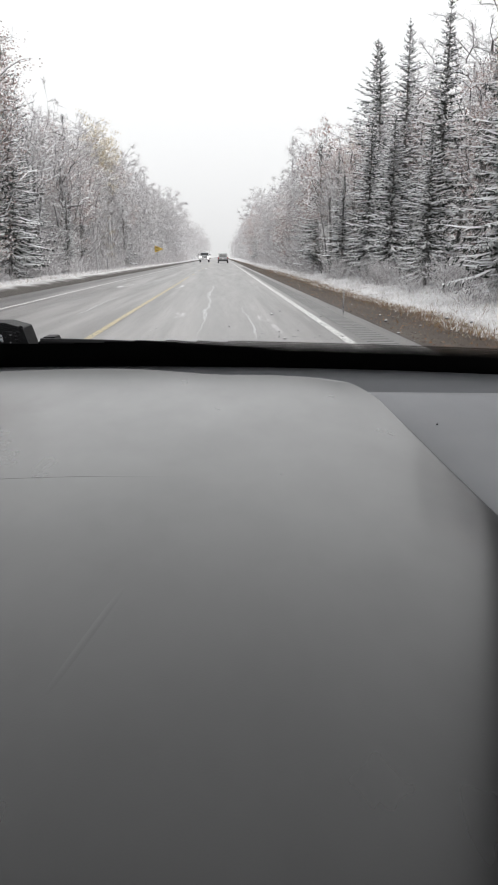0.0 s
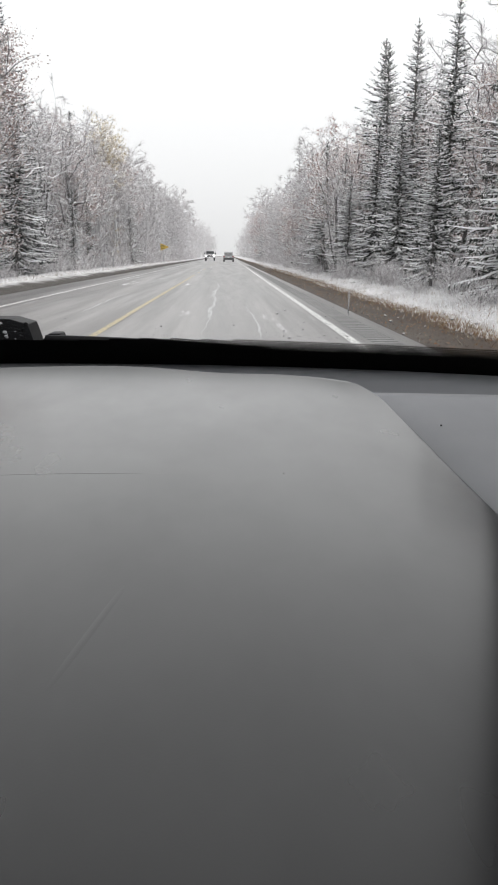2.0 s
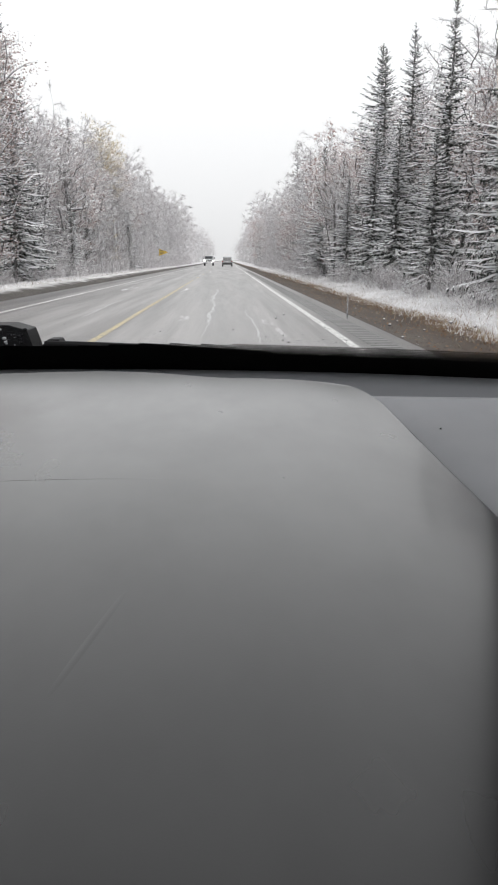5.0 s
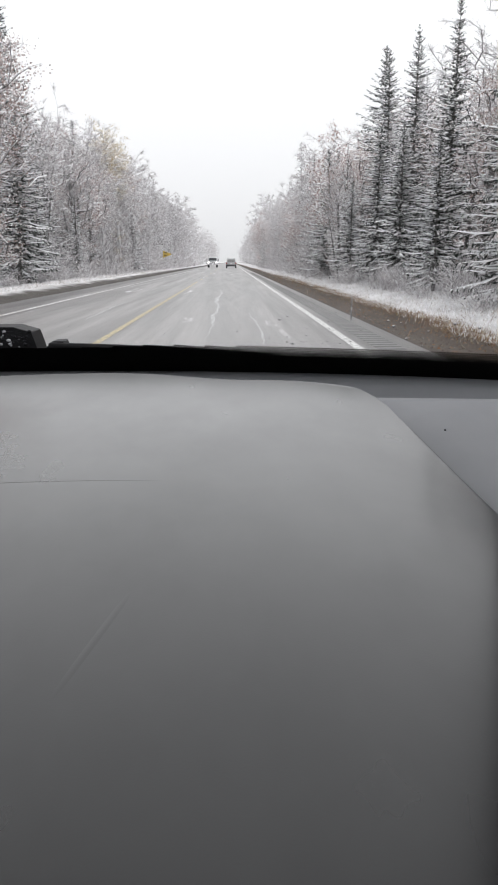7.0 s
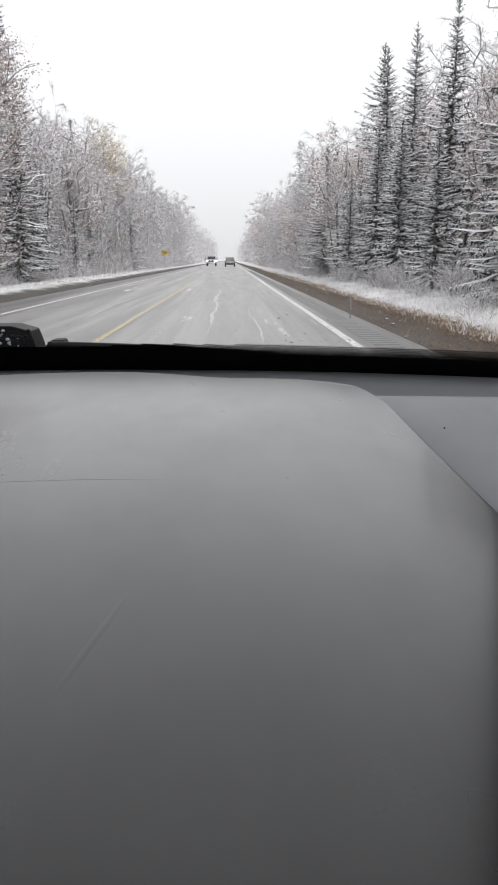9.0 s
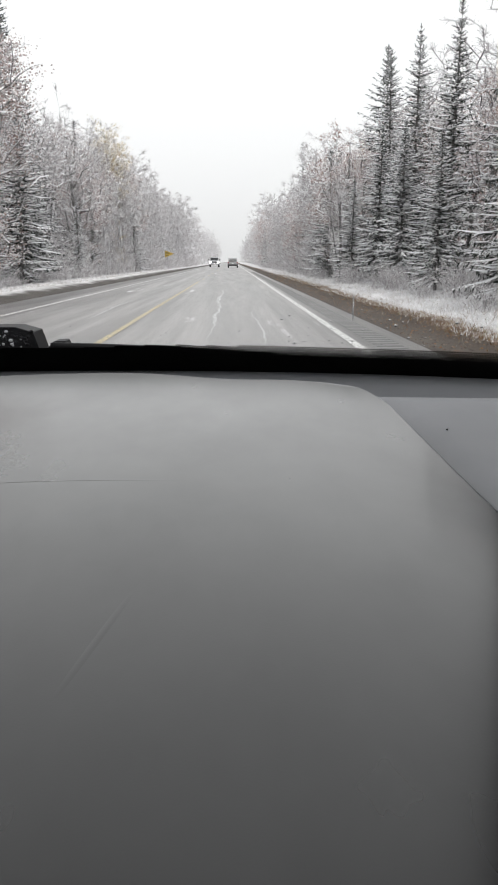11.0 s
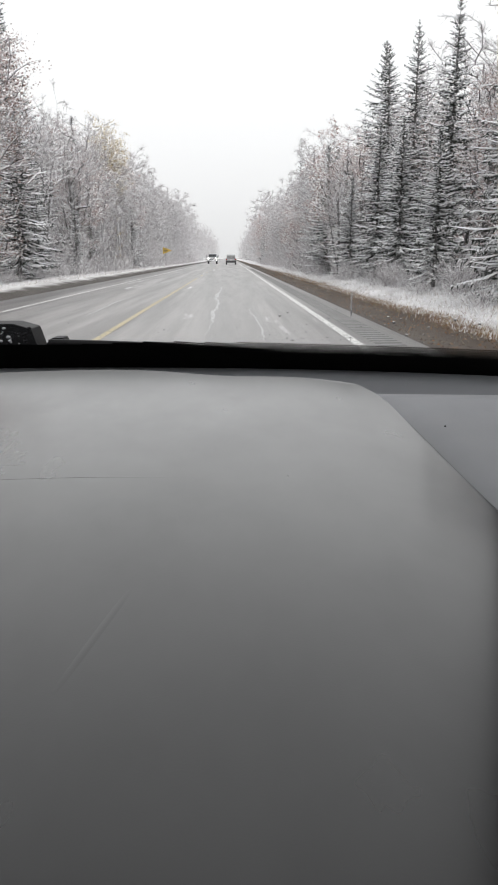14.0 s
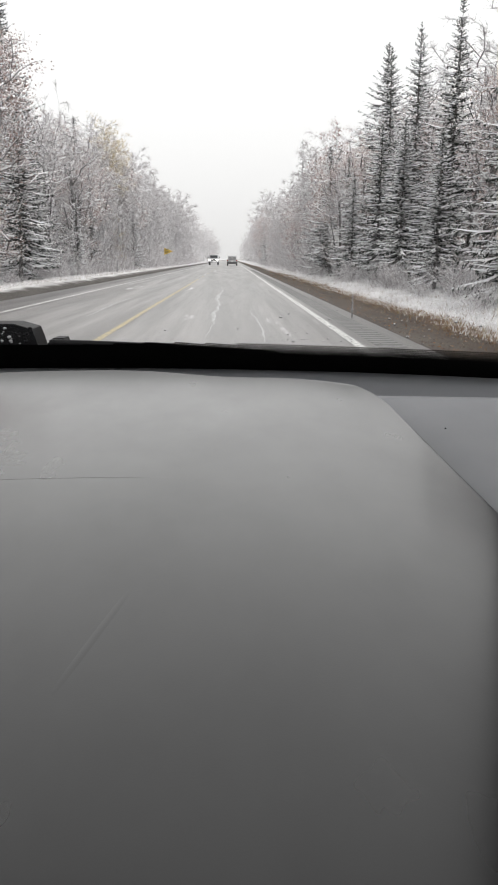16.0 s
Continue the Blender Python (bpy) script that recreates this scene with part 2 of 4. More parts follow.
# ------------------------------------------------------------ mesh helpers
def part(name, bm, material, parent, label=""):
    me = bpy.data.meshes.new(name)
    bm.to_mesh(me)
    bm.free()
    me.materials.append(material)
    ob = new(name, me)
    ob.parent = parent
    return tagged(ob, label)


def from_arrays(name, verts, faces, material, parent=None, label="", smooth=False):
    me = bpy.data.meshes.new(name)
    me.from_pydata([tuple(v) for v in verts], [], faces)
    me.materials.append(material)
    if smooth:
        me.polygons.foreach_set("use_smooth", [True] * len(me.polygons))
    ob = new(name, me)
    ob.parent = parent
    return tagged(ob, label)


def thing(name, label, category, group="", m=None):
    ob = new(name)
    ob.empty_display_size = 0.2
    if m is not None:
        ob.matrix_basis = m
    return tagged(ob, label, category, group)


def box(bm, x0, x1, y0, y1, z0, z1):
    r = bmesh.ops.create_cube(bm, size=1.0)
    for v in r["verts"]:
        v.co = Vector((x0 + (v.co.x + 0.5) * (x1 - x0), y0 + (v.co.y + 0.5) * (y1 - y0), z0 + (v.co.z + 0.5) * (z1 - z0)))
    return r["verts"]


def bevelled(bm, width, segments=2):
    made = bmesh.ops.bevel(bm, geom=bm.edges[:], offset=width, segments=segments, affect="EDGES", profile=0.5)
    for f in made["faces"]:
        f.smooth = len(f.verts) < 6 and f.calc_area() < 40 * width * width
    return bm


def rounded_box(x0, x1, y0, y1, z0, z1, width=0.01):
    bm = bmesh.new()
    box(bm, x0, x1, y0, y1, z0, z1)
    return bevelled(bm, width)


def extruded(profile, x0, x1, width=0.0):
    """A profile in (y, z) drawn along x."""
    bm = bmesh.new()
    a = [bm.verts.new((x0, y, z)) for y, z in profile]
    b = [bm.verts.new((x1, y, z)) for y, z in profile]
    bm.faces.new(a)
    bm.faces.new(b[::-1])
    for i in range(len(a)):
        j = (i + 1) % len(a)
        bm.faces.new((a[j], a[i], b[i], b[j]))
    bmesh.ops.recalc_face_normals(bm, faces=bm.faces[:])
    if width:
        bevelled(bm, width)
    return bm


def sheet(fn, us, vs):
    """A grid of points fn(u, v) as one sheet."""
    bm = bmesh.new()
    rows = [[bm.verts.new(fn(u, v)) for u in us] for v in vs]
    for r, q in zip(rows, rows[1:]):
        for i in range(len(us) - 1):
            f = bm.faces.new((r[i], r[i + 1], q[i + 1], q[i]))
            f.smooth = True
    return bm


def slab(fn, us, vs, depth):
    """A sheet fn(u, v) with thickness, going down by depth."""
    bm = sheet(fn, us, vs)
    top = bm.faces[:]
    r = bmesh.ops.extrude_face_region(bm, geom=top)
    for v in [g for g in r["geom"] if isinstance(g, bmesh.types.BMVert)]:
        v.co.z -= depth
    bmesh.ops.recalc_face_normals(bm, faces=bm.faces[:])
    return bm


def steps(a, b, n):
    return [a + (b - a) * i / (n - 1) for i in range(n)]


# ------------------------------------------------------------ ground and road
def ground_height(x, y):
    """Crowned road bed, shallow ditches, forest floor."""
    if -6.6 <= x <= 2.8:
        return -0.02
    if x > 2.8:
        d = x - 2.8
        base = -0.02 - 0.33 * min(1.0, d / 2.6) if d < 2.6 else -0.35 + 0.45 * min(1.0, (d - 2.6) / 4.0)
    else:
        d = -6.6 - x
        base = -0.02 + 0.22 * min(1.0, d / 1.0) if d < 1.0 else 0.20 - 0.25 * min(1.0, (d - 1.0) / 3.0)
    amp = min(1.0, d / (2.0 if x > 0 else 4.5))
    return base + amp * 0.14 * noise.noise(Vector((x * 0.45, y * 0.45, 0))) + amp * 0.05 * noise.noise(Vector((x * 1.9, y * 1.9, 3)))


def build_ground():
    xs = [-2500, -700, -200, -80, -50, -36, -28, -22, -18, -15] + steps(-13.5, -6.7, 22) + [-6.6, -3, 0, 2.8] + steps(3.0, 11.0, 24) + [13, 16, 20, 28, 40, 60, 100, 300, 900, 2500]
    ys = [-2500, -600, -150, -60, -30, -15, -8] + steps(-4, 60, 110) + steps(62, 160, 40) + [180, 210, 250, 300, 380, 500, 800, 1500, 2500]
    bm = sheet(lambda x, y: (x, y, ground_height(x, y) if abs(x) < 150 else -0.05), xs, ys)
    ob = part("ground", bm, M_GROUND, None)
    tagged(ob, "thin snow over dead grass and gravel verges", "ground", kind="structure")
    road_bed = slab(lambda x, y: (x, y, 0.0), [-6.55, -4.4, -1.95, 0, 1.75, 2.62], [-120, -20] + steps(0, 120, 25) + [300, 900], 0.06)
    road = part("road", road_bed, M_ASPHALT, None)
    tagged(road, "wet grey asphalt two lane highway with slush streaks", "road", kind="structure")
    return road


def build_lines():
    def strip(name, x, w, y0, y1, mat, label):
        n = max(2, int((y1 - y0) / 6))
        jag = lambda y: 0.018 * noise.noise(Vector((x, y * 1.3, 7)))
        bm = sheet(lambda u, y: (x + u * w + jag(y), y, 0.005), [-0.5, 0.5], steps(y0, y1, n))
        tagged(part(name, bm, mat, None), label, "road marking", kind="structure")
    strip("edge_line", 1.75, 0.13, -60, 700, M_WHITE_LINE, "solid white edge line, worn along its border")
    strip("edge_line", -5.15, 0.13, -60, 700, M_WHITE_LINE, "solid white edge line on the far lane")
    strip("centre_line", -1.98, 0.11, -60, 46, M_YELLOW_LINE, "solid worn yellow centre line beside the lane")
    for k in range(3, 40):
        y = 14.0 + 12.2 * k
        strip("centre_dash", -1.95, 0.12, y, y + 3.05, M_YELLOW_LINE, "worn pale yellow centre dash on wet asphalt")


def build_rumble_strip(road):
    """Rumble grooves along the paved shoulder, to shake a straying driver awake, drawn as low darker bars."""
    verts, faces = [], []
    for k in range(260):
        y = 6.0 + 0.30 * k
        i = len(verts)
        for a, z in ((-0.09, 0.0005), (-0.05, 0.006), (0.05, 0.006), (0.09, 0.0005)):
            verts += [(1.98, y + a, z), (2.36, y + a, z)]
        faces += [(i + 2 * j, i + 2 * j + 1, i + 2 * j + 3, i + 2 * j + 2) for j in range(3)]
    tagged(from_arrays("rumble_strip", verts, faces, M_GROOVE_SHADE, road, "row of rumble grooves on the paved shoulder, drawn as darker bars"), kind="stuff")


def build_slush():
    """Slush that the tyres leave between the tracks, in a broken wavy ridge."""
    for x0, y0, y1, wide in ((-0.36, 11.4, 33.0, 0.055), (0.46, 10.5, 19.0, 0.022), (-3.1, 16.0, 24.0, 0.04)):
        verts, faces, n = [], [], int((y1 - y0) / 0.12)
        for i in range(n + 1):
            y = y0 + (y1 - y0) * i / n
            w = wide * max(0.0, 0.6 + 0.9 * noise.noise(Vector((x0 * 9, y * 0.35, 2)))) * min(1.0, 6 * i / n, 6 * (1 - i / n))
            c = x0 + 0.13 * noise.noise(Vector((y * 0.22, x0, 5))) + 0.05 * noise.noise(Vector((y * 1.3, x0, 9)))
            e = 0.35 * w * noise.noise(Vector((y * 5.0, x0, 1)))
            verts += [(c - w - e, y, 0.001), (c - 0.4 * w, y, 0.003 + 0.05 * w), (c + 0.4 * w, y, 0.003 + 0.05 * w), (c + w - e, y, 0.001)]
        for i in range(n):
            k = 4 * i
            faces += [(k + j, k + j + 1, k + j + 5, k + j + 4) for j in range(3)]
        tagged(from_arrays("slush_streak", verts, faces, M_SLUSH, None, "thin broken streak of grey slush on the wet road"), category="slush", kind="stuff")


build_rumble_strip(build_ground())
build_lines()
build_slush()


# ------------------------------------------------------------ the car that carries the view
CX = -0.35                      # middle of the car
FOOT = 1.035                    # height of the windscreen's foot


def base_line(x):
    """Where the windscreen meets the dashboard, ahead of the eye."""
    return 0.902 - 0.379 * (x + 0.211) ** 2


def screen(x, back, lift=0.0):
    """A point on the windscreen, so far back from its lower border."""
    return (x, base_line(x) - back + 0.707 * lift, FOOT + back + 0.707 * lift)


def dash_height(y):
    """The padded top falls a little towards the seats."""
    d = max(0.0, 0.828 - y)
    return 1.0305 - 0.05 * d - 0.02 * d * d


def ease(s):
    s = max(0.0, min(1.0, s))
    return s * s * (3 - 2 * s)


SEAM = 0.139                   # where the pad's far corner meets its side seam


def pad_edge(x):
    """Far border of the padded top: a flat bow that turns in a tight corner."""
    q = (x + 0.13) ** 2
    bow = 0.828 - 0.018 * ease((x + 0.10) / 0.12) - (0.2 * q + 22 * max(0.0, q - 0.025) ** 2 if x > -0.13 else 0.83 * q)
    if x > SEAM - 0.016:
        s = min(1.0, (x - SEAM + 0.016) / 0.016)
        bow -= 0.034 * (1 - math.sqrt(max(0.0, 1 - s * s)))
    return bow


def roll_off(y):
    """How far the pad has rolled down where it meets the seam."""
    return 0.017 * ease((0.80 - y) / 0.35)


def seam_line(y):
    """The long seam between the pad and the end panel."""
    d = y - 0.50
    return 0.1761 - 0.1087 * d - 0.0486 * d * d


DEEP = Matrix.Translation(EYE) @ Matrix.Scale(1.32, 4) @ Matrix.Translation([-c for c in EYE])


def set_deep(ob):
    """Scales the glass, its border and the wiper about the eye: same view, but clear of the pad's reflection."""
    for o in (ob, *ob.children_recursive):
        o.data.transform(DEEP)


def build_car():
    car = thing("car", "car interior with grey vinyl dashboard under a wet windscreen", "car")
    y0 = 0.13

    def top_height(x, y):
        """The pad lifts to a low lip along the glass, shaped so its edge reflects sky, and rolls off towards its seam.
        """
        lip = (0.007 + 0.004 * (1 - ease((x + 0.14) / 0.14))) * math.exp(-max(0.0, pad_edge(min(x, SEAM - 0.018)) - y) / 0.035)
        return dash_height(y) + lip - roll_off(y) * math.exp(-max(0.0, seam_line(y) - x) / 0.075)

    def pad(x, v):
        y = y0 + v * (pad_edge(x) - y0)
        x = x + (seam_line(y) - SEAM) * ease((x + 0.05) / (SEAM + 0.05))
        return (x, y, top_height(x, y))

    def on_pad(x, y, up):
        return (x, y, top_height(x, y) + up)
    cols = steps(-0.95, -0.32, 14) + steps(-0.305, 0.09, 60) + [0.097, 0.104, 0.110, 0.1145, 0.118, 0.121, 0.124, 0.1265, 0.1285, 0.130, 0.132, 0.134, 0.1355, 0.137, SEAM]
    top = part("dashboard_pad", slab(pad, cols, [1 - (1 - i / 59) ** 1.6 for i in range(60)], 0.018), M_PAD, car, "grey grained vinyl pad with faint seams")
    bv = top.modifiers.new("edge", "BEVEL")
    bv.width, bv.segments, bv.limit_method, bv.angle_limit = 0.0014, 3, "ANGLE", radians(50)
    # faint moulded seam across the pad and a scuffed crease
    swell = lambda v: 0.5 + 0.5 * math.cos(math.pi * v)
    bm = sheet(lambda u, v: on_pad(u, 0.509 - 0.6 * (u + 0.08) ** 2 + v * 0.0015, 0.00026 * swell(v) * min(1.0, (0.015 - u) * 9) - 0.0001), steps(-0.35, 0.015, 40), steps(-1, 1, 8))
    part("seam_welt", bm, M_PAD, top, "thin moulded seam line")
    bm = sheet(lambda u, v: on_pad(-0.0492 - 0.0234 * u + v * 0.0034, 0.355 - 0.098 * u, 0.00022 * swell(v) * math.sin(math.pi * u) ** 0.6 - 0.00008), steps(0, 1, 14), steps(-1, 1, 8))
    part("crease", bm, M_PAD, top, "faint diagonal crease")

    # base of the dashboard: a lip below the windscreen, dipping to a channel
    def shelf(x, v):
        y = 0.20 + v * (base_line(x) + 0.03 - 0.20)
        d = base_line(x) - y
        lip = -0.24 * max(0.0, d) if d < 0.027 else -0.0065 - 0.012 * min(1.0, (d - 0.027) / (0.04 - 0.026 * ease((x - 0.05) / 0.08)))
        return (x, y, FOOT + lip - 0.001 if d < 0.075 else min(FOOT + lip - 0.001, dash_height(y) - 0.040))
    base = part("dashboard_base", slab(shelf, steps(-0.88, 0.40, 45), [i / 69 for i in range(70)], 0.03), M_SHELF, car, "smooth grey dashboard shelf below the glass")

    def outer(u, v):
        x = 0.147 + 0.30 * u
        y = y0 + v * (0.762 - 0.19 * (x - 0.147) - y0)
        return (x + (seam_line(y) + 0.0022 - 0.147) * (1 - u), y, dash_height(y) - 0.0025 - roll_off(y) * math.exp(-u * 6) + 0.006 * u)
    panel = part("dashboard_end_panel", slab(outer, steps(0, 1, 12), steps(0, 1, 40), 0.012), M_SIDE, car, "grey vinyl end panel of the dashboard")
    bv = panel.modifiers.new("edge", "BEVEL")
    bv.width, bv.segments, bv.limit_method, bv.angle_limit = 0.001, 2, "ANGLE", radians(50)
    bm = bmesh.new()
    bmesh.ops.create_icosphere(bm, subdivisions=1, radius=0.0009, matrix=pose(0.1874, 0.646, dash_height(0.646) - 0.0018 - 0.55 * roll_off(0.646)))
    part("speck", bm, M_RUBBER, panel, "tiny dark speck of dirt")
    part("dashboard_front", extruded([(0.13, 0.90), (0.24, 0.90), (1.0, 0.91), (1.0, 0.50), (0.11, 0.50)], -1.15, 0.50, 0.008), M_CABIN, car, "dark dashboard body")

    # windscreen with its black border and dots
    bm = sheet(lambda x, b: screen(x, b, 0.0035), steps(-0.90, 0.40, 30), steps(-0.02, 0.462, 14))
    glass = part("windscreen", bm, M_GLASS, car, "clear wet windscreen")
    glass.visible_shadow = False
    frit_top = lambda x: 0.0220 + 0.0052 * ease((0.02 - x) / 0.12) - 0.0115 * x
    bm = sheet(lambda x, v: screen(x, -0.013 + v * (frit_top(x) + 0.013), 0.0), steps(-0.89, 0.40, 60), steps(0, 1, 5))
    part("black_border", bm, M_FRIT, glass, "black ceramic border of the glass")
    verts, faces = [], []
    pitch = 0.0026
    for row in range(6):
        r = pitch * (0.575 - 0.025 * row)
        for i in range(int(0.66 / pitch)):
            x = -0.25 + (i + 0.5 * (row % 2)) * pitch
            if x < -0.17 + 0.035 * row:
                continue
            b0 = frit_top(x) + row * pitch * 0.80
            k = len(verts)
            for a in range(8):
                verts.append(screen(x + r * math.cos(a * math.pi / 4), b0 + 0.92 * r * math.sin(a * math.pi / 4), 0.00006 * (row % 2)))
            faces.append(tuple(range(k, k + 8)))
    tagged(from_arrays("dot_band", verts, faces, M_FRIT, glass, "fading rows of tiny black dots"), kind="stuff")
    # water drops clinging low on the glass
    rnd = random.Random(5)
    for i in range(44):
        x = rnd.uniform(0.06, 0.32) if i % 3 else rnd.uniform(-0.25, 0.32)
        b0 = frit_top(x) + 0.014 + rnd.random() ** 3.2 * 0.045
        r = rnd.uniform(0.0003, 0.00075)
        bm = bmesh.new()
        bmesh.ops.create_icosphere(bm, subdivisions=2, radius=1.0)
        for v in bm.verts:
            v.co = Vector(screen(x + v.co.x * r * rnd.uniform(0.95, 1.05) * 1.4, b0 + v.co.y * r, 0.0037 + 0.22 * r * v.co.z))
        for f in bm.faces:
            f.smooth = True
        part("water_drop", bm, M_DROP, glass)
    for x, b0, r in ((0.052, 0.062, 0.0013), (0.060, 0.066, 0.0010), (0.068, 0.0335, 0.0016), (0.163, 0.062, 0.0014), (0.170, 0.056, 0.0017), (0.176, 0.060, 0.0010), (0.186, 0.042, 0.0015), (0.205, 0.051, 0.0012), (0.228, 0.060, 0.0016), (0.236, 0.047, 0.0011), (0.252, 0.056, 0.0014)):
        bm = bmesh.new()
        bmesh.ops.create_icosphere(bm, subdivisions=2, radius=1.0)
        for v in bm.verts:
            v.co = Vector(screen(x + v.co.x * r * (1.1 + 0.25 * v.co.y), b0 + v.co.y * r * 0.85, 0.0037 + 0.30 * r * v.co.z))
        for f in bm.faces:
            f.smooth = True
        part("water_drop", bm, M_DROP, glass)
    # a thin run of water left standing on the glass
    bm = bmesh.new()
    bmesh.ops.create_icosphere(bm, subdivisions=3, radius=1.0)
    for v in bm.verts:
        slim = 0.0009 + 0.0009 * max(0.0, v.co.y) ** 3
        v.co = Vector(screen(0.124 - 0.002 * v.co.y + v.co.x * slim, 0.075 + v.co.y * 0.014, 0.0038 + 0.00015 * v.co.z))
    for f in bm.faces:
        f.smooth = True
    part("water_run", bm, M_DROP, glass, "thin run of water down the glass")

    # wiper at rest outside the glass
    bm = extruded([(-0.44, 1.012), (-0.44, 1.0800), (-0.2798, 1.0794), (-0.2572, 1.0728), (-0.2542, 1.0641), (-0.2500, 1.0500), (-0.2500, 1.012)], 0.984, 1.035)
    for v in bm.verts:
        v.co = Vector((v.co.y, v.co.x, v.co.z))
    bmesh.ops.recalc_face_normals(bm, faces=bm.faces[:])
    bevelled(bm, 0.0011)
    arm = part("wiper_arm", bm, M_WETPLASTIC, car, "wet black wiper arm cover beaded with drops")
    for i in range(60):
        x, z = rnd.uniform(-0.34, -0.259), rnd.uniform(1.052, 1.0735)
        bm = bmesh.new()
        bmesh.ops.create_icosphere(bm, subdivisions=2, radius=rnd.uniform(0.0007, 0.0026), matrix=pose(x, 0.9842, z) @ Matrix.Diagonal((1.2, 0.9, 0.9, 1)))
        for f in bm.faces:
            f.smooth = True
        part("bead", bm, M_WETPLASTIC if i % 3 else M_GLINT_BEAD, arm)
    for x, z, r in ((-0.335, 1.056, 0.006), (-0.305, 1.066, 0.004)):
        part("slot", rounded_box(x - r, x + r, 0.9825, 0.986, z - r * 0.7, z + r * 0.7, 0.001), M_FRIT, arm, "dark slot in the cover")
    bm = extruded([(-0.2395, 1.030), (-0.2380, 1.0540), (-0.2300, 1.0612), (-0.2165, 1.0612), (-0.2130, 1.0540), (-0.2120, 1.030)], 0.982, 1.012)
    for v in bm.verts:
        v.co = Vector((v.co.y, v.co.x, v.co.z))
    bmesh.ops.recalc_face_normals(bm, faces=bm.faces[:])
    bevelled(bm, 0.0010)
    cap = part("wiper_pivot_cap", bm, M_WETPLASTIC, car, "small black pivot cap")
    bm = slab(lambda u, v: (-0.213 + 0.262 * u, base_line(-0.213 + 0.262 * u) - 0.0125 + 0.010 * v, 1.0682 - 0.0072 * u - 0.0034 * u * u), steps(0, 1, 24), [0, 1], 0.0065)
    blade = part("wiper_blade", bm, M_RUBBER, car, "thin black wiper blade along the glass foot")
    cowl = part("cowl", extruded([(0.915, 0.98), (0.925, 1.028), (1.0135, 1.0434), (1.098, 1.012), (1.098, 0.974)], -0.86, -0.207, 0.005), M_RUBBER, car, "black plastic cowl at the windscreen foot")

    for ob in (base, glass, arm, cap, blade, cowl):
        set_deep(ob)

    # unseen shell round the cabin; roof and pillars tuned to shade the pad
    hood = sheet(lambda x, y: (CX + x, y, 0.945 - 0.045 * (y - 1.15) - 0.05 * (y - 1.15) ** 2 - 0.03 * (x / 0.86) ** 4), steps(-0.86, 0.86, 14), steps(1.36, 2.35, 12))
    part("hood", hood, M_PAINT, car, "grey painted hood")
    part("front_bumper", rounded_box(CX - 0.88, CX + 0.88, 2.28, 2.48, 0.28, 0.80, 0.05), M_PAINT, car)
    part("roof", extruded([(0.56, 1.615), (0.2, 1.655), (-1.0, 1.69), (-2.2, 1.64), (-2.2, 1.61), (-1.0, 1.66), (0.2, 1.62)], CX - 0.70, CX + 0.70, 0.004), M_PAINT, car, "grey painted roof")
    part("headliner", extruded([(0.54, 1.592), (0.2, 1.605), (-1.0, 1.645), (-2.2, 1.595), (-2.2, 1.58), (-1.0, 1.63), (0.2, 1.590)], CX - 0.66, CX + 0.66, 0.004), M_LINER, car, "grey cloth headliner, out of view")
    part("floor_pan", rounded_box(CX - 0.85, CX + 0.85, -2.3, 2.3, 0.28, 0.34, 0.02), M_CABIN, car)
    part("rear_hatch", rounded_box(CX - 0.84, CX + 0.84, -2.42, -2.30, 0.34, 1.02, 0.04), M_PAINT, car)
    rear = sheet(lambda u, v: (CX + u, -2.36 + 0.18 * v, 1.02 + 0.58 * v), [-0.66, 0.66], [0, 1])
    part("rear_window", rear, M_DARKGLASS, car, "dark rear glass")
    for s in (-1, 1):
        side = part("door_panel", rounded_box(CX + s * 0.87 - 0.03, CX + s * 0.87 + 0.03, -2.3, 1.15, 0.34, 0.97, 0.02), M_PAINT, car)
        part("fender", rounded_box(CX + s * 0.87 - 0.03, CX + s * 0.87 + 0.03, 1.15, 2.30, 0.62, 0.84, 0.02), M_PAINT, car)
        bm = sheet(lambda u, v: (CX + s * (0.86 - 0.20 * v), u * (1 - 0.22 * v) - 0.25 * v, 0.97 + 0.64 * v), [-2.2, 0.75], [0, 1])
        pane = part("side_window", bm, M_GLASS, side)
        pane.visible_shadow = False
        bm = bmesh.new()
        for k in range(9):
            t = k / 8
            y, z = 1.12 - 0.60 * t, 0.96 + 0.65 * t
            x = CX + s * (0.895 - 0.20 * t)
            a = 0.046
            ring = [bm.verts.new((x - a, y - a, z)), bm.verts.new((x + a, y - a, z)), bm.verts.new((x + a, y + a, z)), bm.verts.new((x - a, y + a, z))]
            if k:
                for i in range(4):
                    bm.faces.new((last[i], last[(i + 1) % 4], ring[(i + 1) % 4], ring[i]))
            last = ring
        part("windscreen_pillar", bm, M_CABIN, car)
        bm = bmesh.new()
        for k in range(5):
            t = k / 4
            x, y, z, a = CX + s * (0.83 - 0.20 * t), -2.28 + 0.22 * t, 0.95 + 0.67 * t, 0.06
            ring = [bm.verts.new((x - a, y - a, z)), bm.verts.new((x + a, y - a, z)), bm.verts.new((x + a, y + 3 * a, z)), bm.verts.new((x - a, y + 3 * a, z))]
            if k:
                for i in range(4):
                    bm.faces.new((last[i], last[(i + 1) % 4], ring[(i + 1) % 4], ring[i]))
            last = ring
        part("rear_pillar", bm, M_PAINT, car)
        part("wheel_housing", rounded_box(CX + s * 0.44 - 0.10, CX + s * 0.44 + 0.10, 1.10, 2.30, 0.34, 0.72, 0.02), M_CABIN, car)
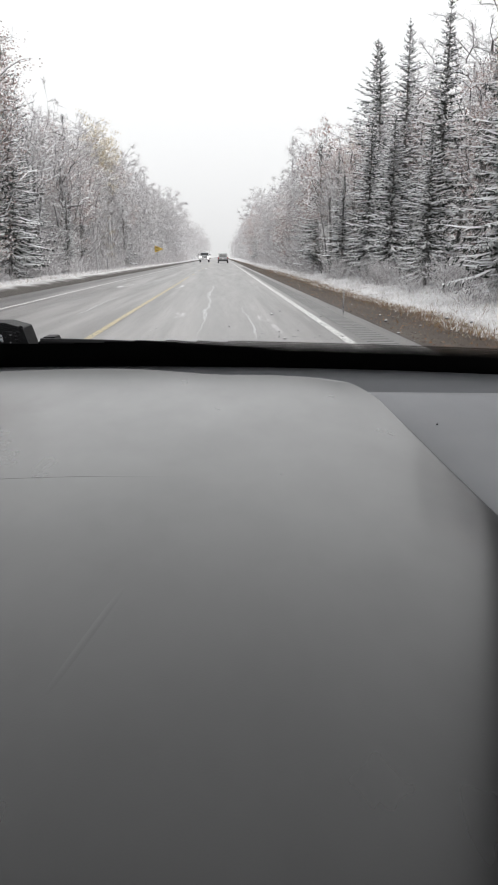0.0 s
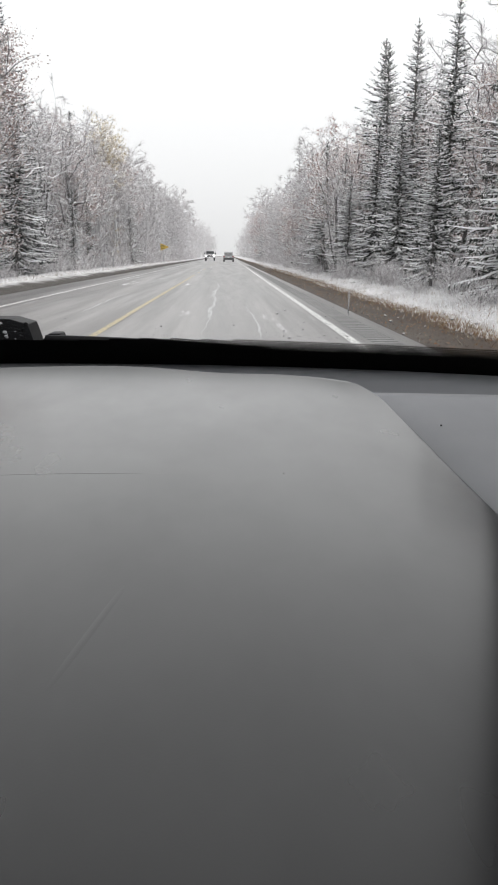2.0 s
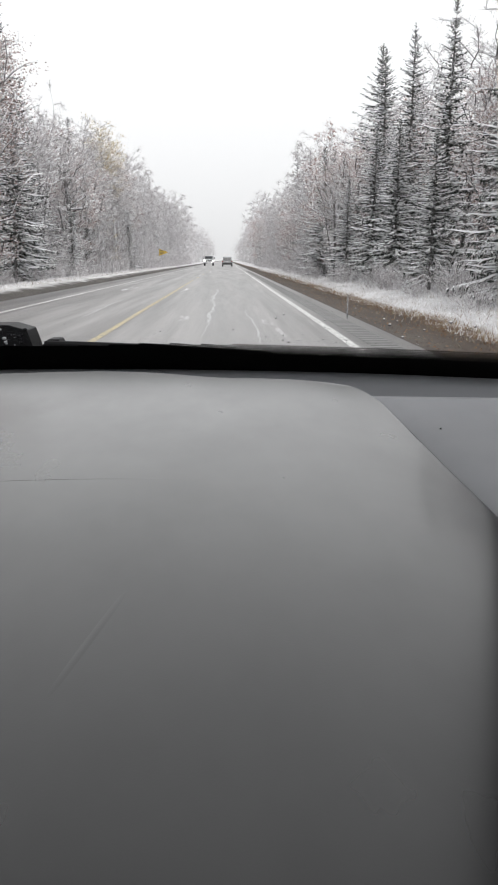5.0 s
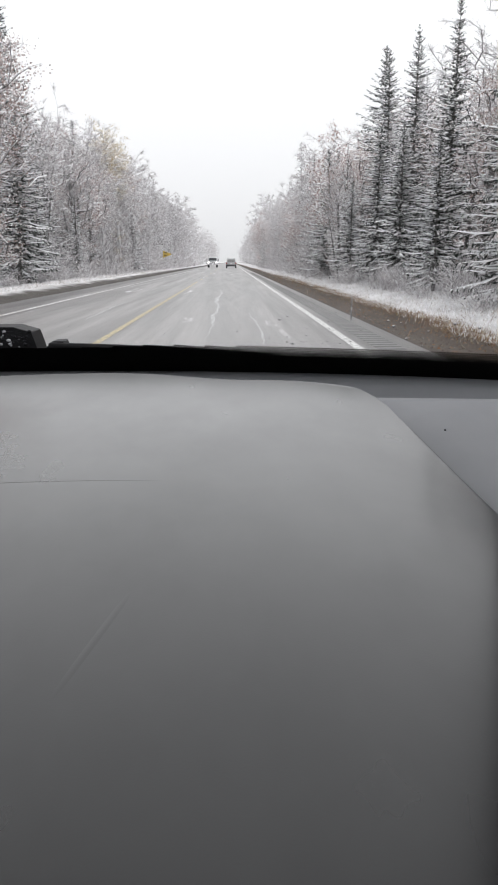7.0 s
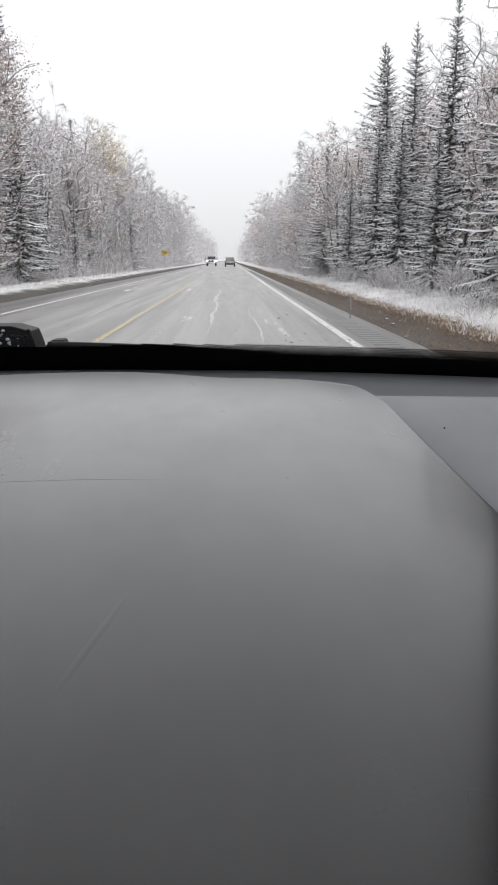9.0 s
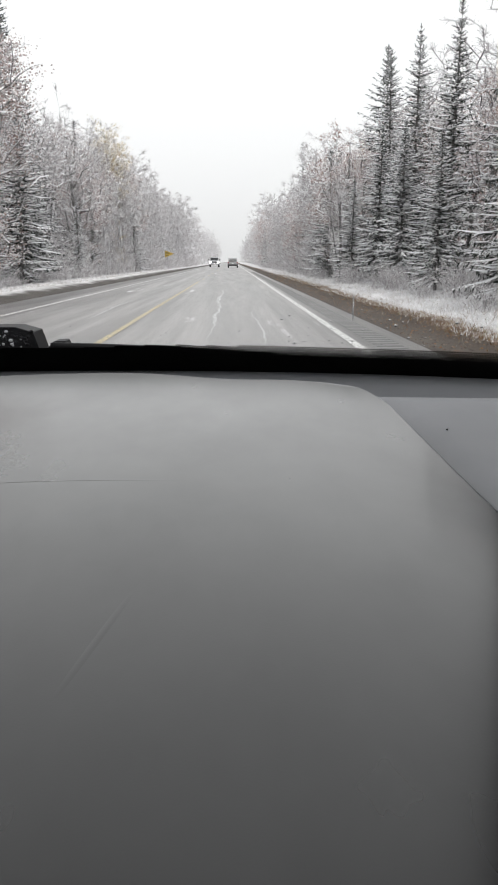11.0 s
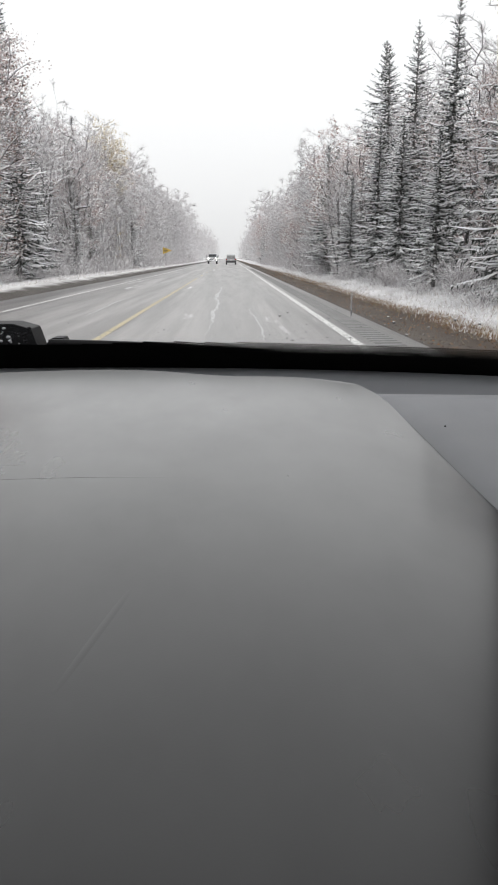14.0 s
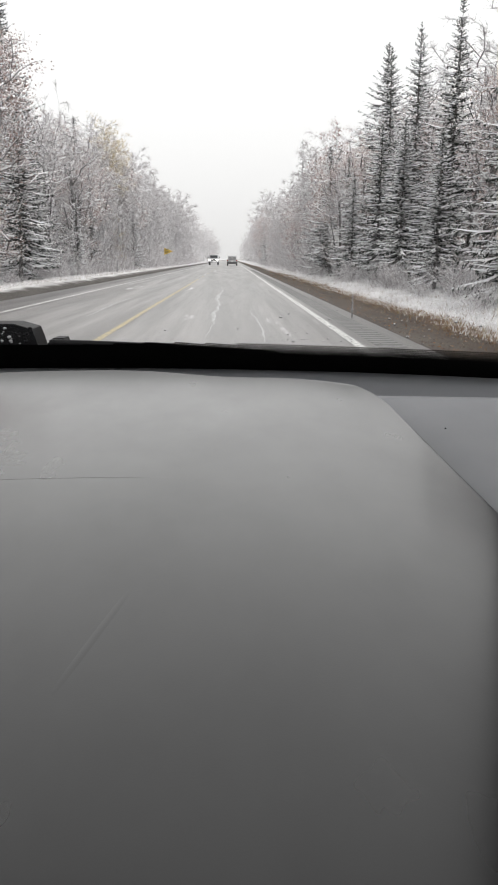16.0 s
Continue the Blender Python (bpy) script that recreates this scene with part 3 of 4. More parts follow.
        part("fender_nose", rounded_box(CX + s * 0.87 - 0.03, CX + s * 0.87 + 0.03, 1.95, 2.30, 0.34, 0.622, 0.02), M_PAINT, car)
        part("centre_pillar", rounded_box(CX + s * 0.76 - 0.05, CX + s * 0.76 + 0.05, -0.80, -0.70, 0.97, 1.62, 0.02), M_CABIN, car)
        for y in (1.55, -1.45):
            wheel(car, CX + s * 0.80, y, 0.34, 0.22)
    return car


def wheel(parent, x, y, r, w):
    bm = bmesh.new()
    bmesh.ops.create_cone(bm, cap_ends=True, segments=28, radius1=r, radius2=r, depth=w, matrix=pose(x, y, r, 0, 90, 0))
    bmesh.ops.bevel(bm, geom=[e for e in bm.edges if len(e.link_faces) == 2 and any(len(f.verts) > 4 for f in e.link_faces)], offset=0.03, segments=2, affect="EDGES")
    tyre = part("wheel", bm, M_TYRE, parent)
    bm = bmesh.new()
    bmesh.ops.create_cone(bm, cap_ends=True, segments=20, radius1=r * 0.62, radius2=r * 0.62, depth=w * 1.04, matrix=pose(x, y, r, 0, 90, 0))
    part("rim", bm, M_RIM, tyre)


build_car()


# ------------------------------------------------------------ other vehicles
def build_suv():
    """Dark car ahead, seen from behind."""
    m = pose(0.1, 138, 0)
    car = thing("lead_car", "dark car driving ahead, greyed for haze, seen from behind", "car", m=m)
    part("body", extruded([(-2.3, 0.35), (-2.35, 0.75), (-2.25, 1.02), (1.2, 1.05), (2.2, 0.88), (2.35, 0.6), (2.3, 0.3)], -0.92, 0.92, 0.08), M_HAZED_PAINT, car)
    part("cabin", extruded([(-2.2, 1.0), (-1.95, 1.62), (-1.6, 1.70), (0.1, 1.70), (1.2, 1.02)], -0.76, 0.76, 0.07), M_HAZED_PAINT, car)
    part("rear_window", extruded([(-2.21, 1.08), (-2.03, 1.52), (-1.9, 1.52), (-2.1, 1.08)], -0.62, 0.62, 0.01), M_DARKGLASS, car)
    part("bumper", rounded_box(-0.90, 0.90, -2.44, -2.28, 0.38, 0.62, 0.03), M_CABIN, car)
    for s in (-1, 1):
        part("tail_light", rounded_box(s * 0.78 - 0.10, s * 0.78 + 0.10, -2.38, -2.25, 0.80, 1.00, 0.02), M_TAIL, car, "red tail light")
        for y in (-1.4, 1.4):
            wheel(car, s * 0.80, y, 0.34, 0.22)
    part("plate", rounded_box(-0.16, 0.16, -2.40, -2.36, 0.72, 0.84, 0.005), M_SIGNWHITE, car)


def build_pickup():
    """Oncoming pickup with its lights on; its front faces the eye."""
    m = pose(-3.65, 160, 0)
    car = thing("pickup_truck", "dark oncoming pickup truck with headlights on", "truck", m=m)
    part("body", extruded([(-2.7, 0.55), (-2.75, 1.15), (-2.6, 1.28), (-1.3, 1.34), (2.9, 1.34), (2.9, 0.5)], -1.0, 1.0, 0.06), M_HAZED_PAINT, car)
    part("cab", extruded([(-1.35, 1.30), (-0.65, 1.90), (-0.3, 1.97), (1.0, 1.97), (1.25, 1.30)], -0.86, 0.86, 0.06), M_HAZED_PAINT, car)
    part("windscreen", extruded([(-1.31, 1.38), (-0.72, 1.88), (-0.6, 1.88), (-1.2, 1.38)], -0.74, 0.74, 0.01), M_DARKGLASS, car)
    grille = part("grille", rounded_box(-0.62, 0.62, -2.80, -2.70, 0.84, 1.18, 0.02), M_CABIN, car, "dark grille with bright bars")
    for i in range(3):
        part("grille_bar", rounded_box(-0.60, 0.60, -2.83, -2.79, 0.88 + 0.11 * i, 0.92 + 0.11 * i, 0.008), M_CHROME, grille)
    part("bumper", rounded_box(-1.0, 1.0, -2.95, -2.72, 0.52, 0.78, 0.04), M_CHROME, car, "chrome front bumper")
    part("plate", rounded_box(-0.16, 0.16, -2.97, -2.94, 0.58, 0.70, 0.005), M_SIGNWHITE, car)
    for s in (-1, 1):
        part("headlight", rounded_box(s * 0.80 - 0.14, s * 0.80 + 0.14, -2.80, -2.68, 0.92, 1.12, 0.03), M_HEADLIGHT, car, "lit white headlight")
        part("mirror", rounded_box(s * 1.14 - 0.10, s * 1.14 + 0.10, -1.10, -1.0, 1.38, 1.66, 0.03), M_CABIN, car)
        for y in (-1.75, 1.75):
            wheel(car, s * 0.86, y, 0.40, 0.26)


build_suv()
build_pickup()


# ------------------------------------------------------------ trees
class Pieces:
    """Gathers tubes and flakes for one mesh."""

    def __init__(self):
        self.v, self.f = [], []

    def tube(self, pts, radii, sides=4):
        rings = []
        for i, (p, r) in enumerate(zip(pts, radii)):
            a = pts[min(i + 1, len(pts) - 1)] - pts[max(i - 1, 0)]
            a = a.normalized() if a.length > 1e-6 else Vector((0, 0, 1))
            s = a.cross(Vector((0.3, 0.9, 0.1)) if abs(a.x) > 0.8 else Vector((1, 0.1, 0.05))).normalized()
            t = a.cross(s)
            k = len(self.v)
            if r < 1e-4:
                self.v.append(p)
                rings.append([k] * sides)
            else:
                for j in range(sides):
                    w = 2 * math.pi * j / sides
                    self.v.append(p + s * (r * math.cos(w)) + t * (r * math.sin(w)))
                rings.append(list(range(k, k + sides)))
        for a, b in zip(rings, rings[1:]):
            for j in range(sides):
                q = (j + 1) % sides
                self.f.append((a[j], a[q], b[j]) if b[0] == b[-1] else (a[j], a[q], b[q], b[j]))

    def twig(self, p, d, length, r):
        w = d.cross(Vector((math.sin(91.7 * p.x), math.cos(57.3 * p.y), 0.6 * math.sin(33.1 * p.z))))
        w = w.normalized() * (r * 1.25)
        k = len(self.v)
        self.v += [p + w, p - w, p + d * length]
        self.f.append((k, k + 1, k + 2))

    def flake(self, p, a, b):
        k = len(self.v)
        self.v += [p - a - b * 0.4, p - b, p + a, p + b]
        self.f.append((k, k + 1, k + 2, k + 3))

    def lump(self, p, a, b, h):
        k = len(self.v)
        self.v += [p - a, p - b, p + a, p + b, p + h]
        self.f += [(k, k + 1, k + 4), (k + 1, k + 2, k + 4), (k + 2, k + 3, k + 4), (k + 3, k, k + 4)]


def aim(rnd, azimuth, rise):
    return Vector((math.cos(azimuth) * math.cos(rise), math.sin(azimuth) * math.cos(rise), math.sin(rise)))


def hardwood(seed, height, spread, nodes=330, sprays=26, leaves=0, low=0.25, stems=1, stout=1.0, sides=4, leaf_size=0.075, leafy=0.8, strays=0.12):
    """A broadleaf tree: every branch tip reaches for its own spot in a lumpy crown, and wood thickens where branches join."""
    rnd = random.Random(seed)
    wood, fine, leaf, snow = Pieces(), Pieces(), Pieces(), Pieces()
    at, up, run = [], [], []

    def grow(p, parent):
        at.append(p)
        up.append(parent)
        run.append(0.0 if parent < 0 else run[parent] + (p - at[parent]).length)
        return len(at) - 1
    stem_nodes = set()
    for stem in range(stems):
        lean = Vector((rnd.uniform(-0.05, 0.05), rnd.uniform(-0.05, 0.05), 0)) * (1 if stem == 0 else 3.2)
        h = height * (0.70 if stem == 0 else rnd.uniform(0.5, 0.66))
        p, k = Vector((0.12 * stem, 0, -0.3)), -1
        for i in range(11):
            k = grow(p.copy(), k)
            stem_nodes.add(k)
            p = p + Vector((lean.x + rnd.uniform(-0.055, 0.055), lean.y + rnd.uniform(-0.055, 0.055), 1)) * ((h + 0.3) / 11)
    # spots in the crown
    shift = Vector((rnd.uniform(0, 50), rnd.uniform(0, 50), 0))
    spots = []
    while len(spots) < nodes:
        d = Vector((rnd.gauss(0, 1), rnd.gauss(0, 1), rnd.gauss(0, 1))).normalized()
        r = rnd.random() ** 0.45 * (0.72 + 0.55 * noise.noise(d * 1.6 + shift) + 0.18 * noise.noise(d * 4.0 + shift))
        if r < 0.05:
            continue
        f = 0.5 + 0.5 * d.z * r                      # 0 at the crown's foot, 1 at its top
        wide = spread * (1.12 - 0.42 * f)
        z = height * (low + (1 - low) * f)
        if rnd.random() < strays:
            z = height * rnd.uniform(0.08, low + 0.12)
            wide *= 0.6
        spots.append(Vector((d.x * r * wide, d.y * r * wide, z)))
    spots.sort(key=lambda q: math.hypot(q.x, q.y) + 0.12 * abs(q.z - height * (0.35 + 0.3 * low)))
    pos = np.zeros((len(at) + 2 * nodes + 4, 3))
    run_a = np.zeros(len(pos))
    for i, p in enumerate(at):
        pos[i], run_a[i] = p, run[i]
    for q in spots:
        n = len(at)
        d = np.array(q) - pos[:n]
        flat, rise = np.hypot(d[:, 0], d[:, 1]), d[:, 2]
        cost = np.sqrt(flat ** 2 + rise ** 2) + 0.9 * np.maximum(0, 0.45 * flat - rise) + 0.10 * run_a[:n]
        cost[pos[:n, 2] < height * 0.06] += 100
        k = int(np.argmin(cost))
        a = at[k]
        gap = (q - a).length
        if gap > 0.7:
            mid = a.lerp(q, 0.5) + Vector((rnd.uniform(-0.09, 0.09) * gap, rnd.uniform(-0.09, 0.09) * gap, rnd.uniform(-0.02, 0.10) * gap))
            k = grow(mid, k)
            pos[k], run_a[k] = mid, run[k]
        k = grow(q, k)
        pos[k], run_a[k] = q, run[k]
    load = [0] * len(at)
    kids = [0] * len(at)
    for k in range(len(at) - 1, -1, -1):
        load[k] += 1
        if up[k] >= 0:
            load[up[k]] += load[k]
            kids[up[k]] += 1
    thick = [min(0.0105 * height, (0.0085 if stout < 1.4 else 0.0062 * stout ** 0.4) * load[k] ** 0.52) for k in range(len(at))]
    for k in range(len(at)):
        if up[k] < 0:
            continue
        a, b = at[up[k]], at[k]
        ra = min(thick[up[k]], thick[k] * 1.35) if k not in stem_nodes else thick[up[k]]
        wood.tube([a, b], [ra, thick[k]], 6 if k in stem_nodes else sides if thick[k] > 0.03 else 3)
        d = b - a
        if thick[k] < 0.10 and abs(d.normalized().z) < 0.9 and rnd.random() < (0.85 if stout < 1.4 else 0.35):
            w = Vector((-d.y, d.x, 0)).normalized() * (thick[k] * 0.9 + 0.010)
            lift = Vector((0, 0, thick[k] * 0.7))
            crest = Vector((0, 0, thick[k] + rnd.uniform(0.02, 0.05)))
            m = len(snow.v)
            snow.v += [a + lift - w, a + lift + w, b + lift - w, b + lift + w, a + crest, b + crest]
            snow.f += [(m, m + 2, m + 5, m + 4), (m + 4, m + 5, m + 3, m + 1)]
        if k in stem_nodes and b.z < height * 0.75:
            continue
        out = d.normalized()
        if thick[k] > 0.05 * stout ** 0.5:
            continue
        count = int(sprays * (1.25 if not kids[k] else 0.55) * rnd.uniform(0.6, 1.4))
        for i in range(count):
            g = rnd.uniform(0.0, 1.0)
            e = (out * 0.8 + Vector((rnd.uniform(-1, 1), rnd.uniform(-1, 1), rnd.uniform(-0.75, 0.75)))).normalized()
            root = a.lerp(b, g) if kids[k] else a.lerp(b, 0.4 + 0.7 * g)
            length = rnd.uniform(0.18, 0.55) * stout ** 0.4
            fine.twig(root, e, length, rnd.uniform(0.0035, 0.0075) * stout)
            if i % 2 == 0:
                e2 = (e + Vector((rnd.uniform(-0.8, 0.8), rnd.uniform(-0.8, 0.8), rnd.uniform(-0.7, 0.4)))).normalized()
                fine.twig(root + e * length * 0.6, e2, length * rnd.uniform(0.5, 0.9), rnd.uniform(0.0045, 0.008) * stout)
        if leaves and rnd.random() < leafy:
            heart = b + Vector((rnd.gauss(0, 0.1), rnd.gauss(0, 0.1), rnd.gauss(0, 0.1)))
            for i in range(int(leaves * rnd.uniform(0.5, 1.5))):
                p = heart + Vector((rnd.gauss(0, 0.24), rnd.gauss(0, 0.24), rnd.gauss(-0.02, 0.15)))
                u = aim(rnd, rnd.uniform(0, 6.28), rnd.uniform(-0.9, 0.3))
                w = u.cross(aim(rnd, rnd.uniform(0, 6.28), rnd.uniform(-1, 1))).normalized()
                z = rnd.uniform(0.6, 1.3) * leaf_size
                leaf.flake(p, u * z, w * z * 0.62)
    return {"trunk": wood, "twigs": fine, "leaves": leaf, "snow": snow}


def conifer(seed, height, radius, per_level=8, levels=42, sprays=17, bare=0.06, core=3, fine=1.0):
    """A spruce or fir: whorls of drooping boughs with needle sprays and snow lying on them."""
    rnd = random.Random(seed)
    wood, needle, snow = Pieces(), Pieces(), Pieces()
    lean = Vector((rnd.uniform(-0.02, 0.02), rnd.uniform(-0.02, 0.02), 1))
    wood.tube([lean * (height * t) + Vector((0, 0, -0.3 * (1 - t))) for t in (0, 0.3, 0.7, 1)], [0.011 * height, 0.008 * height, 0.004 * height, 0.0], 6)
    bald, fall = rnd.uniform(0, 6.28), rnd.uniform(0.60, 0.85)
    for i in range(levels):
        t = bare + (0.985 - bare) * ((i + rnd.random() * 0.8) / levels) ** 0.80
        z = t * height
        n = max(4, int(per_level * (1.1 - 0.45 * t)))
        tier = rnd.uniform(0.78, 1.15)
        for j in range(n):
            az = 6.283 * j / n + i * 1.7 + rnd.uniform(-0.35, 0.35)
            gap = 0.65 if math.cos(az - bald) > 0.8 and t < 0.5 else 1.0
            length = radius * ((1 - t) ** fall * 0.95 + 0.012) * rnd.uniform(0.55, 1.15) * tier * gap * (0.75 + 0.25 * min(1, t / 0.15))
            droop = rnd.uniform(-0.42, 0.0) - 0.10 * (1 - t) + 0.35 * t + 0.5 * t ** 5
            d = aim(rnd, az, droop)
            side = Vector((-d.y, d.x, 0)).normalized()
            root = lean * (z + rnd.uniform(-0.9, 0.9) * height / levels * (1 - 0.5 * t))
            tip = root + d * length + Vector((0, 0, 0.12 * length))
            mid = root.lerp(tip, 0.55) + Vector((0, 0, -0.06 * length))
            if length > 0.5:
                wood.tube([root, mid, tip], [0.010 + 0.005 * length, 0.008, 0.003], 3)
            m = max(5, int(sprays * (0.30 + 0.70 * length / radius)))
            for k in range(m):
                g = 0.12 + 0.92 * (k + rnd.random()) / m
                p = root.lerp(mid, g / 0.55) if g < 0.55 else mid.lerp(tip, (g - 0.55) / 0.45)
                sd = 1 if rnd.random() < 0.5 else -1
                w = (length * 0.26 * (1.2 - 0.75 * g) * rnd.uniform(0.5, 1.2) + 0.05 + 0.07 * min(1.0, length)) * fine
                out = (d * rnd.uniform(0.5, 0.9) + side * sd * rnd.uniform(0.4, 1.0) + Vector((0, 0, rnd.uniform(-0.6, 0.1) * (1 - 0.9 * t * t)))).normalized()
                wide = (out.cross(Vector((0, 0, 1))) + Vector((0, 0, rnd.uniform(-0.5, 0.5)))).normalized()
                thin = 0.018 + 0.070 * w
                needle.flake(p + out * (w * 0.5), out * (w * 0.55), wide * thin)
                if rnd.random() < 0.4:
                    needle.flake(p + out * (w * 0.4) - Vector((0, 0, 0.06 * (1.1 - t))), out * (w * 0.4) - Vector((0, 0, 0.09 * (1.1 - t))), wide * thin)
                if rnd.random() < 0.18 + 0.45 * g:
                    c = p + out * (w * rnd.uniform(0.3, 0.7)) + Vector((0, 0, 0.014))
                    along, across = out * (w * rnd.uniform(0.3, 0.55)), wide * thin * rnd.uniform(0.8, 1.5)
                    flat = Vector((across.x, across.y, 0.3 * across.z))
                    if k % 2:
                        snow.lump(c, along, flat, Vector((0, 0, rnd.uniform(0.02, 0.05))))
                    else:
                        snow.flake(c + Vector((0, 0, 0.012)), Vector((along.x, along.y, 0.6 * along.z)), flat)
            # short shoots close to the stem keep the crown dense and dark inside
            for k in range(core):
                p = root + d * (length * rnd.uniform(0.05, 0.55)) + Vector((0, 0, rnd.uniform(-0.2, 0.1) * (1 - t)))
                out = aim(rnd, az + rnd.uniform(-1.2, 1.2), rnd.uniform(-0.2, 0.9) * (0.3 + 0.9 * t))
                wide = out.cross(aim(rnd, rnd.uniform(0, 6.28), rnd.uniform(-0.6, 0.6))).normalized()
                s = rnd.uniform(0.06, 0.14) * (1 - 0.6 * t) + 0.05 * length
                needle.flake(p, out * s, wide * (0.015 + 0.15 * s))
            if length > 0.4:
                w = side * (0.015 + 0.03 * length)
                lift = Vector((0, 0, 0.03 + 0.01 * length))
                k = len(snow.v)
                a, b = root.lerp(mid, 0.5), tip
                snow.v += [a - w * 0.5, a + w * 0.5, mid - w, mid + w, b, a + lift, mid + lift * 1.5]
                snow.f += [(k, k + 2, k + 6, k + 5), (k + 5, k + 6, k + 3, k + 1), (k + 2, k + 4, k + 6), (k + 6, k + 4, k + 3)]
    return {"trunk": wood, "needles": needle, "snow": snow}


LOOKS = {"trunk": M_BARK, "twigs": M_TWIG, "leaves": M_LEAF, "needles": M_NEEDLE, "snow": M_SNOW}
PART_LABEL = {"twigs": "fine twigs coated with frost and snow", "needles": "dark green needled boughs", "snow": "snow lying on the boughs", "leaves": "withered leaves dusted with snow"}


# parts that take the haze-lightened colours on trees farther off
HAZED = {"trunk": M_HAZED_BARK, "twigs": M_HAZED_TWIG}


def make_tree(kind, label, pieces, leaf_material=None, hazed=False):
    root = thing("tree", label, kind)
    for name, pc in pieces.items():
        if pc.f:
            mat = leaf_material if (name == "leaves" and leaf_material) else HAZED.get(name, LOOKS[name]) if hazed else LOOKS[name]
            ob = from_arrays(name, pc.v, pc.f, mat, root, PART_LABEL.get(name, ""))
            if name != "trunk":
                tagged(ob, kind="stuff")
    return root


BARE = "bare broadleaf tree coated with frost and snow"
SPRUCE = "dark spruce with snow on its drooping boughs"
OAK = "oak with withered pinkish brown leaves under snow"
BIRCH = "birch with pale yellow autumn leaves"
near_bare = [(hardwood(11 + i, 12.0 + i, 3.1 + 0.35 * (i % 3), 360, 25, low=(0.20, 0.12, 0.28, 0.16)[i], stems=1 + (i % 3 == 1)), 12.0 + i) for i in range(4)]
tall_bare = [(hardwood(21 + i, 16.0, 3.1, 260, 22, low=0.42, strays=0.05), 16.0) for i in range(2)]
near_spruce = [(conifer(31 + i, 11.0 + 1.0 * i, (3.1, 2.1, 3.6, 2.7)[i], 9, 48, 27, fine=0.66), 11.0 + 1.0 * i) for i in range(4)]
near_oak = [(hardwood(51 + i, 10.5 + i, 3.5, 270, 7, 42, low=0.14, leaf_size=0.042), 10.5 + i) for i in range(3)]
birch = [(hardwood(61, 13.0, 2.5, 240, 4, 26, low=0.30, leaf_size=0.055), 13.0)]
mid_bare = [(hardwood(71 + i, 14.0 + i, 3.8, 210, 24, low=0.10, sides=3, stout=2.1), 14.0 + i) for i in range(3)]
mid_spruce = [(conifer(81 + i, 12.0 + i, 2.3, 7, 26, 10, fine=1.3), 12.0 + i) for i in range(2)]
mid_oak = [(hardwood(91, 12.0, 3.6, 170, 9, 18, low=0.10, sides=3, stout=1.6, leaf_size=0.095), 12.0)]


class Stand:
    """Sets trees out along the road; each first tree of a kind is the model for its copies."""

    def __init__(self):
        self.models = {}

    def put(self, key, kind, label, model, x, y, size, turn, leaf_material=None, tilt=0.0):
        pieces, h = model
        m = pose(x, y, ground_height(x, y), tilt, 0, turn) @ Matrix.Scale(size / h, 4)
        if key in self.models:
            ob = self.models[key].copy()
            scene.collection.objects.link(ob)
            for ch in self.models[key].children:
                c = ch.copy()
                scene.collection.objects.link(c)
                c.parent = ob
        else:
            # mid-distance models get the colours lightened for haze
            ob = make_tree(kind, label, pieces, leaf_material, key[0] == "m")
            self.models[key] = ob
        ob.matrix_basis = m
        tagged(ob, group="trees along the highway")
        return ob


